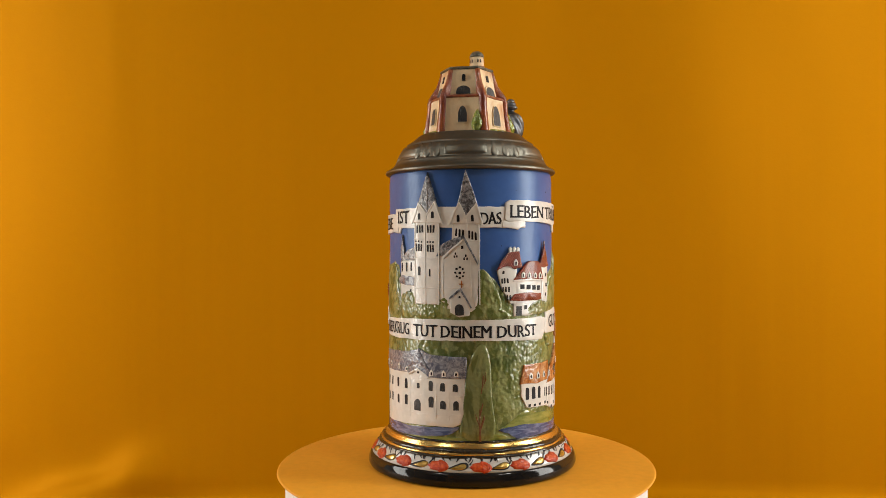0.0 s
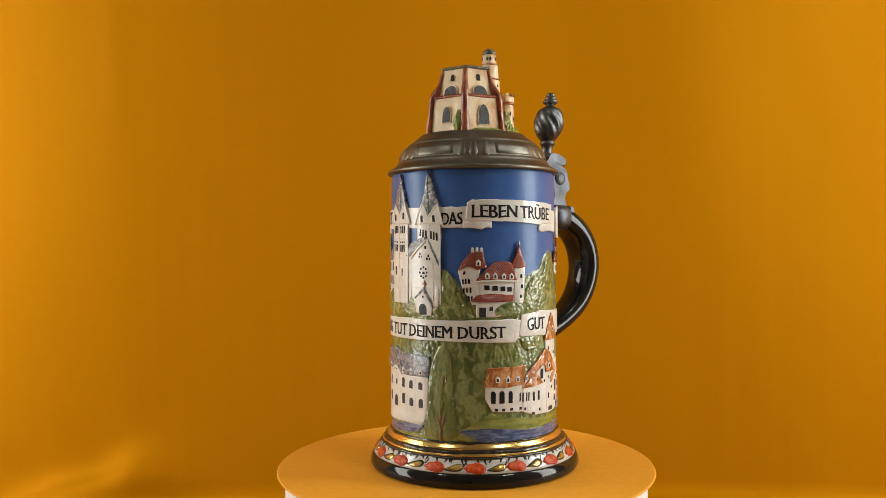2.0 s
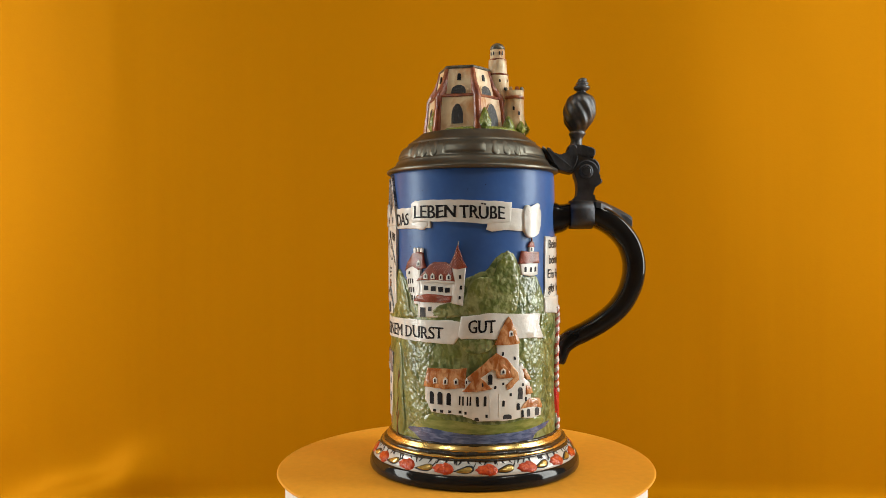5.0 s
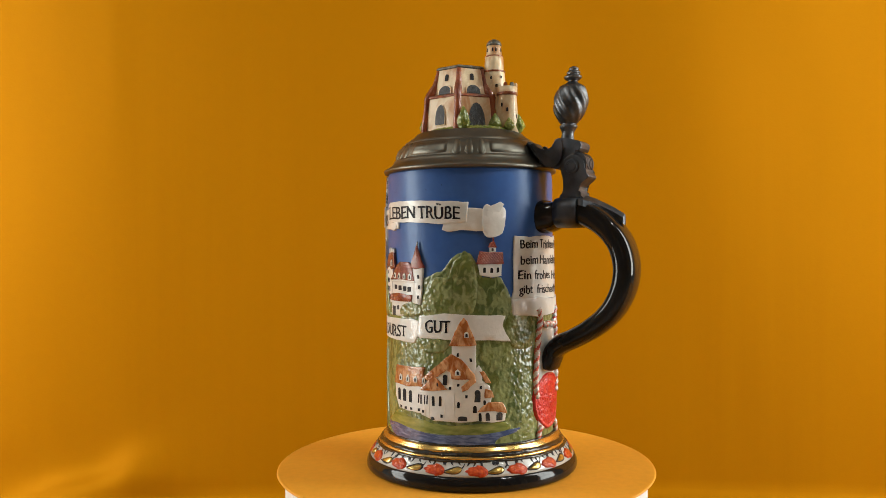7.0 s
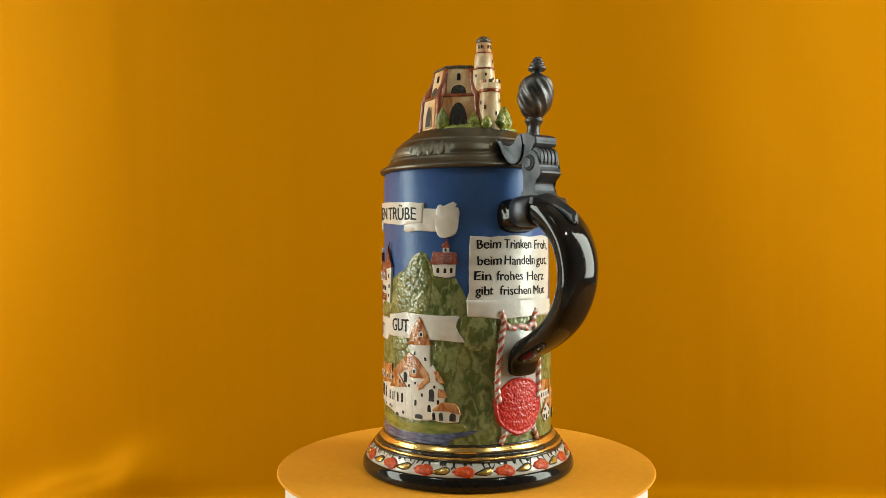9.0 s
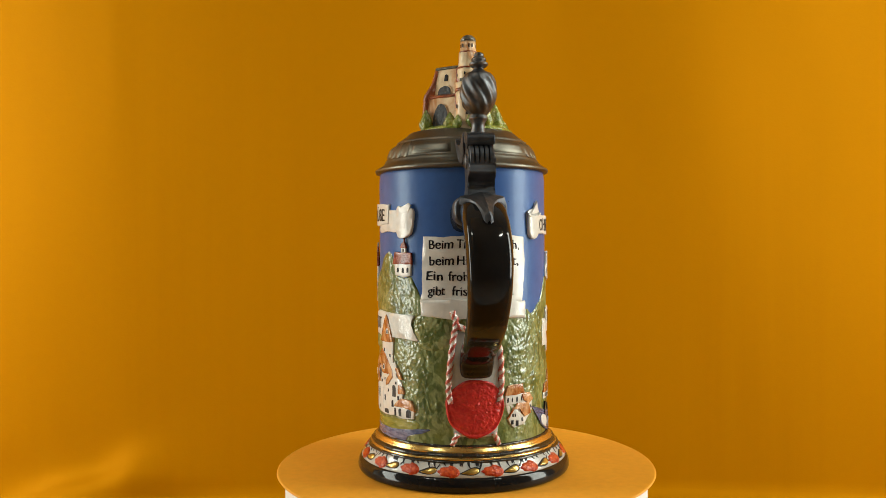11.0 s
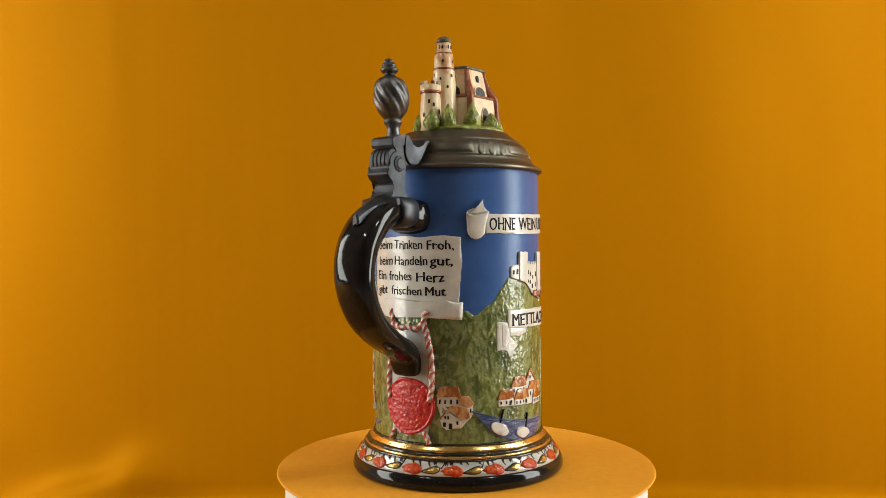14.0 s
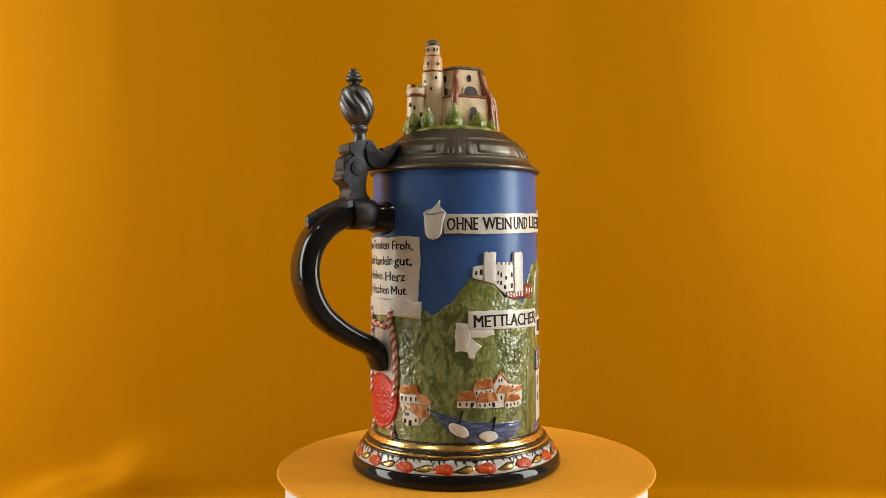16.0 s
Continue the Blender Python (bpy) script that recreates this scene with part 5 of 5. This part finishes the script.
for a, z in ((-76, 66.0), (-68.2, 65.9), (-55.8, 65.6), (-46.6, 64.6), (-26.7, 63.6), (-18.0, 63.5), (-10.0, 63.6)):
    dormer(abbey, a, z, 3.0, 2.5, 3.8)
for a, w, h, z in ((-75.5, 2.0, 5.2, 55), (-67.5, 2.0, 5.4, 55.3), (-58.0, 2.1, 5.4, 55.2), (-48.5, 2.6, 5.8, 55.4), (-27.4, 2.8, 5.8, 55.8), (-19.3, 3.0, 4.8, 55.4), (-10.6, 3.0, 4.6, 55.2),
                   (-75.5, 2.0, 5.2, 45), (-67.6, 2.0, 5.2, 45.2), (-57.8, 2.1, 5.2, 45.3), (-48.4, 2.6, 5.8, 45.9), (-27.2, 3.2, 6.4, 46.2), (-18.9, 3.4, 5.0, 45.0), (-10.2, 3.4, 5.2, 44.8)):
    window(abbey, a, z, w * 1.02, h * 1.04, 2.05, material=PANE if a > -40 else None)
window(abbey, -37.2, 55.0, 2.0, 3.2, 2.05, False, PANE)
window(abbey, -37.9, 43.6, 5.0, 6.8, 2.05, material=PANE, name="door")
window(abbey, -37.0, 63.2, 1.4, 1.4, 2.1)
for a in (-44.4, -32.2, -23.6, -15.0):
    rib(abbey, box2(a - 0.3, 36, a + 0.3, 60), 1.97, low=1.7)
rib(abbey, [(-76, 50.3), (-40, 50.6), (-6, 50.2), (-6, 49.8), (-40, 50.2), (-76, 49.9)], 1.96, low=1.7)
rib(abbey, [(-74, 39.0), (-36, 39.0), (-7, 39.6), (-7, 39.0), (-36, 38.4), (-74, 38.4)], 2.0, low=1.7)

# orange-roofed castle with a tall tower
burg = wall("orange_castle", [(58.8, 40), (58.6, 57), (66, 62), (80, 74), (94, 64), (98, 62), (104, 58), (105.4, 52), (104, 46), (99, 38), (86, 37), (68, 37.2)], "white castle with orange roofs and a tall tower", 2.1)
relief("wing", [(38, 41.6), (33.2, 49), (33.2, 57), (60.6, 57), (60.6, 40.6), (50, 41.0)], 0.2, 1.8, WHITE, burg, "white low wing", 0.3)
roof(burg, [(32.0, 56.2), (33.6, 61), (35.4, 67.2), (48, 67.2), (61.4, 67.8), (60.4, 56.4), (46, 55.6)], 2.5, ORANGE, "orange wing roof")
for a in (41.0, 48.0, 54.8):
    dormer(burg, a, 60.4, 3.0, 2.6, 4.0)
dormer(burg, 61.4, 60.4, 3.3, 2.0, 4.0)
for a, z in ((38.4, 50.0), (44.1, 50.0), (49.8, 49.8)):
    window(burg, a, z, 2.8, 7.2, 1.95)
for a, z in ((40.2, 42.6), (45.0, 42.5), (50.5, 42.4), (57, 42.6)):
    window(burg, a, z, 1.8, 1.5, 1.95, False)
relief("tower", [(80.6, 66), (80.4, 82), (95.4, 82), (95.4, 60), (88, 60)], 0.3, 2.4, WHITE, burg, "white square castle tower", 0.3)
relief("tower_roof", [(78.8, 81.0), (82.6, 89), (85.8, 95.0), (88.2, 97.4), (90.2, 95.0), (93.0, 89), (96.2, 81.4), (88, 80.8)], 0.4, 3.3, ORANGE, burg, "steep orange tower roof", 0.4)
window(burg, 89.6, 87.6, 2.4, 3.4, 3.4, material=WHITE, name="dormer")
window(burg, 89.7, 87.2, 1.2, 2.0, 3.5)
for a, z in ((84.3, 76.0), (92.2, 73.0), (84.6, 69.0)):
    window(burg, a, z, 1.3, 2.0, 2.55, False)
roof(burg, [(61.0, 62.0), (66, 66.0), (72.0, 70.2), (80.2, 76.6), (86.4, 73.4), (94.8, 64.4), (92.4, 61.4), (86, 62.6), (81.6, 64.2), (77.6, 67.4), (72, 63.4), (65.4, 59.0)], 2.9, ORANGE, "orange main roof")
roof(burg, [(68.2, 64.0), (77.6, 55.8), (68, 54.6), (58.6, 54.2)], 3.0, ORANGE, "orange porch gable roof")
window(burg, 71.0, 58.4, 1.0, 1.8, 3.1)
relief("gable_end", [(79.4, 66.6), (83.8, 70.4), (88.6, 66.0), (89.4, 61.6), (80.4, 62.0)], 0.8, 3.1, ORANGE, burg, "orange cross gable", 0.3)
dormer(burg, 84.2, 65.8, 3.4, 3.0, 3.6)
roof(burg, [(86.2, 57.4), (94.6, 64.6), (95.2, 60.6), (90.4, 56.0), (86.8, 54.4)], 2.9, ORANGE, "orange stair roof")
for o in ([(97.2, 66.4), (100.6, 66.2), (104.8, 59.4), (101.4, 59.8)], [(100.2, 53.8), (101.0, 56.6), (105.4, 55.2), (106.8, 51.2), (100.4, 51.0)]):
    roof(burg, o, 2.7, ORANGE, "small orange roof")
relief("turret", [(95.0, 60), (95.0, 67.6), (97.2, 70), (99.2, 67.0), (99.2, 60)], 0.3, 2.5, WHITE, burg, "white corner turret", 0.2)
low_house = relief("side_house", [(96.6, 38.0), (96.6, 44), (114.4, 43), (113.6, 37.8), (106, 36.8)], 0.3, 2.3, WHITE, burg, "white low side house", 0.25)
roof(burg, [(96.4, 43.0), (99.4, 46.6), (103.2, 48.8), (111.8, 48.2), (114.0, 45.0), (115.0, 41.8), (106, 43.8)], 2.9, ORANGE, "orange low roof")
for a, z, w, h in ((68.0, 48.6, 1.6, 5.6), (72.6, 48.9, 1.6, 5.6), (84.3, 47.2, 1.7, 3.6), (96.2, 52.2, 3.4, 7.0), (94.6, 44.6, 2.4, 4.4), (76.0, 61.4, 2.4, 6.0), (97.8, 40.2, 1.6, 4.4), (102.3, 40.4, 2.6, 4.4),
                   (109.9, 40.4, 3.6, 4.6), (86.9, 39.4, 5.4, 2.8), (67.4, 38.6, 2.6, 2.0), (100.4, 48.6, 1.4, 2.6)):
    window(burg, a, z, w, h, 2.45 if a > 96.5 and z < 45 else 2.55 if a == 76.0 else 2.25, material=PANE if w > 2.5 else None)
for a, z in ((84.4, 58.4), (73.6, 40.2), (89.4, 52.0), (98.2, 57.2), (60.6, 42.0), (79.2, 56.6)):
    window(burg, a, z, 1.3, 1.7, 2.25, False)
for a in (56.9, 59.0, 61.8, 63.6):
    window(burg, a, 49.0, 0.9, 5.4, 2.25 if a > 58.8 else 1.95)
for a in (62.4, 64.8, 75.4, 81.4):
    rib(burg, box2(a - 0.25, 39, a + 0.25, 53), 2.3, low=1.9)

# ruined fortress on its hill
fort = wall("fortress", [(224.0, 119.6), (224.2, 125.8), (227, 126.6), (231.4, 127.2), (239.4, 127.4), (253.4, 127.0), (262.6, 127), (262.8, 111), (252, 110.0), (246.4, 109.4), (238.6, 116.6), (231.4, 118.0)], "white ruined fortress with two towers", 1.7)
relief("tower", [(231.2, 117.6), (231.4, 134.4), (233.4, 135.2), (234.6, 134.2), (237, 135.0), (239.6, 134.4), (239.2, 116.6)], 0.2, 2.5, WHITE, fort, "white left fortress tower", 0.3, bow=0.3)
relief("tower", [(254.2, 110.4), (253.4, 134.0), (255.4, 135.0), (257.4, 134.0), (259.6, 135.0), (262.0, 134.2), (262.8, 111)], 0.2, 2.5, WHITE, fort, "white right fortress tower", 0.3, bow=0.3)
for k in range(4):
    relief("battlement", box2(241 + 3.2 * k, 126.6, 242.8 + 3.2 * k, 128.6), 0.4, 1.8, WHITE, fort, "", 0.15)
for a, z, w, h in ((229.6, 123.0, 1.8, 3.2), (226.2, 122.8, 1.2, 2.4), (241.3, 122.4, 1.0, 2.6), (243.6, 121.4, 1.2, 2.8), (247.3, 119.6, 1.2, 2.4), (252.0, 121.2, 1.5, 2.8), (241.2, 117.2, 1.0, 1.8), (243.6, 116.6, 1.3, 2.4), (246.6, 114.0, 1.4, 2.6), (251.8, 114.8, 1.5, 2.8)):
    window(fort, a, z, w, h, 1.85)
keep_red = relief("red_house", [(264, 106.6), (264, 114.6), (269.6, 115.4), (275.6, 114.0), (275.6, 106.8)], 0.2, 2.2, RED_TILES, fort, "small red house", 0.25)
for a in (266.6, 270.0, 273.2):
    window(fort, a, 111.6, 1.4, 3.0, 2.35, material=WHITE)
relief("red_fence", [(246.6, 108.6), (247, 111.0), (263.6, 112.2), (264, 107.8), (256, 106.4)], 0.3, 2.0, RED_TILES, fort, "red railing", 0.2)
for k in range(6):
    window(fort, 248.6 + 2.6 * k, 109.6, 0.7, 2.4, 2.1, False, WHITE, "picket")

# villages, boat


def cottage(parent, a0, a1, z0, z1, ridge, lean, at, n, label="small white house with an orange roof"):
    body = relief("house", [(a0 + 0.6, z0), (a0 + 0.6, z1), (a1 - 0.6, z1), (a1 - 0.6, z0)], 0.2, at, WHITE, parent, "white cottage wall", 0.2)
    relief("roof", [(a0 - 0.3, z1 - 0.4), (a0 + 1.8 + lean, ridge), (a1 - 1.8 + lean, ridge), (a1 + 0.3, z1 - 0.4), ((a0 + a1) / 2, z1 - 0.8)], 0.4, at + 0.7, ORANGE, parent, "orange tiled cottage roof", 0.25)
    for k in range(n):
        window(parent, a0 + 0.6 + (a1 - a0 - 1.2) * (k + 0.5) / n, (z0 + z1) / 2 - 0.2, 1.0, (z1 - z0) * 0.42, at + 0.12)


village = relief("village", [(213.6, 45), (214, 49), (226, 55.6), (239, 57), (250, 54), (261, 52), (261, 43.4), (240, 43.6)], 0.2, 1.25, WHITE, stein, "cluster of white houses with orange roofs", 0.3)
cottage(village, 224.0, 237.4, 50.6, 55.8, 61.2, 0.4, 1.5, 4)
relief("gable_house", [(237.6, 50), (237.4, 58.4), (242.3, 64.2), (248.8, 58.8), (248.4, 50)], 0.2, 1.55, WHITE, village, "white gable house", 0.25)
for o in ([(236.8, 58.0), (242.3, 65.2), (242.3, 63.2), (238.0, 57.6)], [(242.3, 65.2), (249.4, 58.2), (248.6, 57.6), (242.3, 63.2)]):
    relief("roof", o, 0.6, 2.2, ORANGE, village, "orange gable edge", 0.15)
for a in (241.6, 243.4):
    window(village, a, 59.4, 0.8, 2.0, 1.68)
cottage(village, 251.0, 262.0, 46.6, 53.0, 55.6, 0.0, 1.4, 1)
cottage(village, 239.6, 252.0, 46.8, 52.6, 57.0, 0.6, 1.75, 2)
cottage(village, 213.2, 226.0, 44.6, 49.4, 54.4, 0.3, 1.7, 3)
cottage(village, 226.0, 240.0, 44.2, 48.2, 53.2, 0.4, 2.0, 4)
cottage(village, 245.2, 258.4, 42.8, 47.2, 51.8, 0.0, 2.2, 4)
window(village, 222.8, 46.2, 1.5, 2.6, 1.9, False, name="door")
window(village, 237.2, 45.8, 1.5, 2.6, 2.2, False, name="door")

hamlet = relief("hamlet", [(174.6, 46), (175, 52), (189, 52), (197, 46), (196, 40), (189, 33.4), (181, 33), (177, 39)], 0.2, 1.2, WHITE, stein, "three white houses with orange roofs beside the seal", 0.3)
cottage(hamlet, 173.6, 189.0, 46.0, 52.2, 57.4, 0.3, 1.6, 4)
relief("house", [(190.0, 41), (190.4, 47), (197.0, 47), (196.8, 41)], 0.2, 1.5, WHITE, hamlet, "white cottage wall", 0.2)
relief("roof", [(186.8, 51.4), (194.2, 52.0), (198.2, 47.4), (193.4, 45.2), (188.6, 48.0)], 0.4, 2.3, ORANGE, hamlet, "orange tiled cottage roof", 0.25)
window(hamlet, 195.2, 43.6, 0.8, 2.2, 1.65)
relief("house", [(175.8, 38.6), (180.0, 43.8), (189.4, 38.4), (188.8, 34.6), (180.4, 32.4), (177.4, 35)], 0.2, 2.1, WHITE, hamlet, "white gabled cottage", 0.25)
relief("roof", [(179.6, 43.2), (183.2, 46.8), (192.8, 46.0), (195.0, 39.6), (189.0, 37.8), (184.4, 43.6)], 0.6, 2.9, ORANGE, hamlet, "orange tiled cottage roof", 0.25)
relief("roof", [(175.0, 38.0), (179.8, 44.4), (180.2, 43.4), (176.0, 37.8)], 0.6, 2.6, ORANGE, hamlet, "orange gable edge", 0.1)
for a, z, w, h in ((179.4, 39.6, 0.9, 1.9), (181.0, 39.4, 0.9, 1.9), (182.6, 34.8, 2.2, 3.2), (178.8, 35.8, 1.6, 2.2), (187.0, 36.8, 1.0, 1.8)):
    window(hamlet, a, z, w, h, 2.25, False)

boat = relief("boat", [(195.6, 43.6), (207, 40.4), (220.6, 37.0), (240, 34.6), (260.4, 34.0), (258.6, 30), (254.6, 26), (246, 23.8), (234.6, 23.2), (222, 24.8), (210, 29.8), (201.6, 38.0)], 0.3, 1.9, WATER, stein, "blue painted sailing boat with two white sails", 0.4)
BOAT_LINE = glaze("boat_line_paint", (0.022, 0.035, 0.11), (0.06, 0.085, 0.20), 200, 900, 0.3, 0.4, 0.2, 0.0004)


def tilted_oval(ca, cz, ra, rz, lean):
    return [(ca + ra * math.cos(q), cz + rz * math.sin(q) + lean * ra * math.cos(q)) for q in [2 * math.pi * k / 20 for k in range(20)]]


for ca, cz, ra, rz, lean in ((214.6, 31.8, 6.6, 3.6, -0.34), (234.0, 27.6, 6.6, 3.0, -0.08)):
    relief("sail_outline", tilted_oval(ca, cz, ra + 0.9, rz + 0.8, lean), 1.2, 2.15, BOAT_LINE, boat, "dark blue painted outline", 0.2)
    relief("sail", tilted_oval(ca, cz, ra, rz, lean), 1.4, 2.6, WHITE, boat, "white rounded sail", 0.5)
for o in ([(217.0, 42.9), (217.8, 42.9), (215.0, 35.6), (214.2, 35.6)], [(238.2, 38.7), (239.0, 38.7), (236.8, 30.2), (236.0, 30.2)]):
    relief("mast", o, 1.0, 2.7, INK, boat, "", 0.1)
for line_points in ([(196.4, 43.0), (208, 39.6), (221, 36.2), (240, 33.8), (259.4, 33.2)], [(201.6, 38.0), (208, 31.6), (215, 27.4), (224, 24.8), (236, 23.8), (248, 24.6)],
                    [(203, 38.4), (212, 36.6), (222, 33.4), (226, 29.2)], [(226, 33.6), (240, 32.2), (254, 31.4)], [(223, 27.0), (226, 30.6), (229, 32.0)], [(243, 29.4), (250, 29.0), (255, 28.4)], [(242, 26.6), (248, 26.4), (252.6, 26.8)], [(205, 36.6), (207, 34.2), (209, 31.4)]):
    run = smooth_line(line_points, 4)
    relief("brush_line", [(a, z + 0.38) for a, z in run] + [(a, z - 0.30) for a, z in run[::-1]], 1.5, 2.05, BOAT_LINE, boat, "", 0)


def motions():
    """The plate turns steadily and carries the stein, which stands a little off its middle."""
    turn = [(0, 0.0), (2, -26.6), (4, -53.0), (6, -79.6), (8, -105.9), (10, -132.8), (12, -159.9), (14, -186.5), (16, -212.2)]
    offset = Vector((0.00430, 0.00424, 0.0))
    walk(turn_table, [(t, pose(0, 0, 0, 0, 0, a)) for t, a in turn])
    walk(stein, [(t, pose(*(Matrix.Rotation(radians(a), 3, "Z") @ offset), 0, 0, a)) for t, a in turn])


motions()
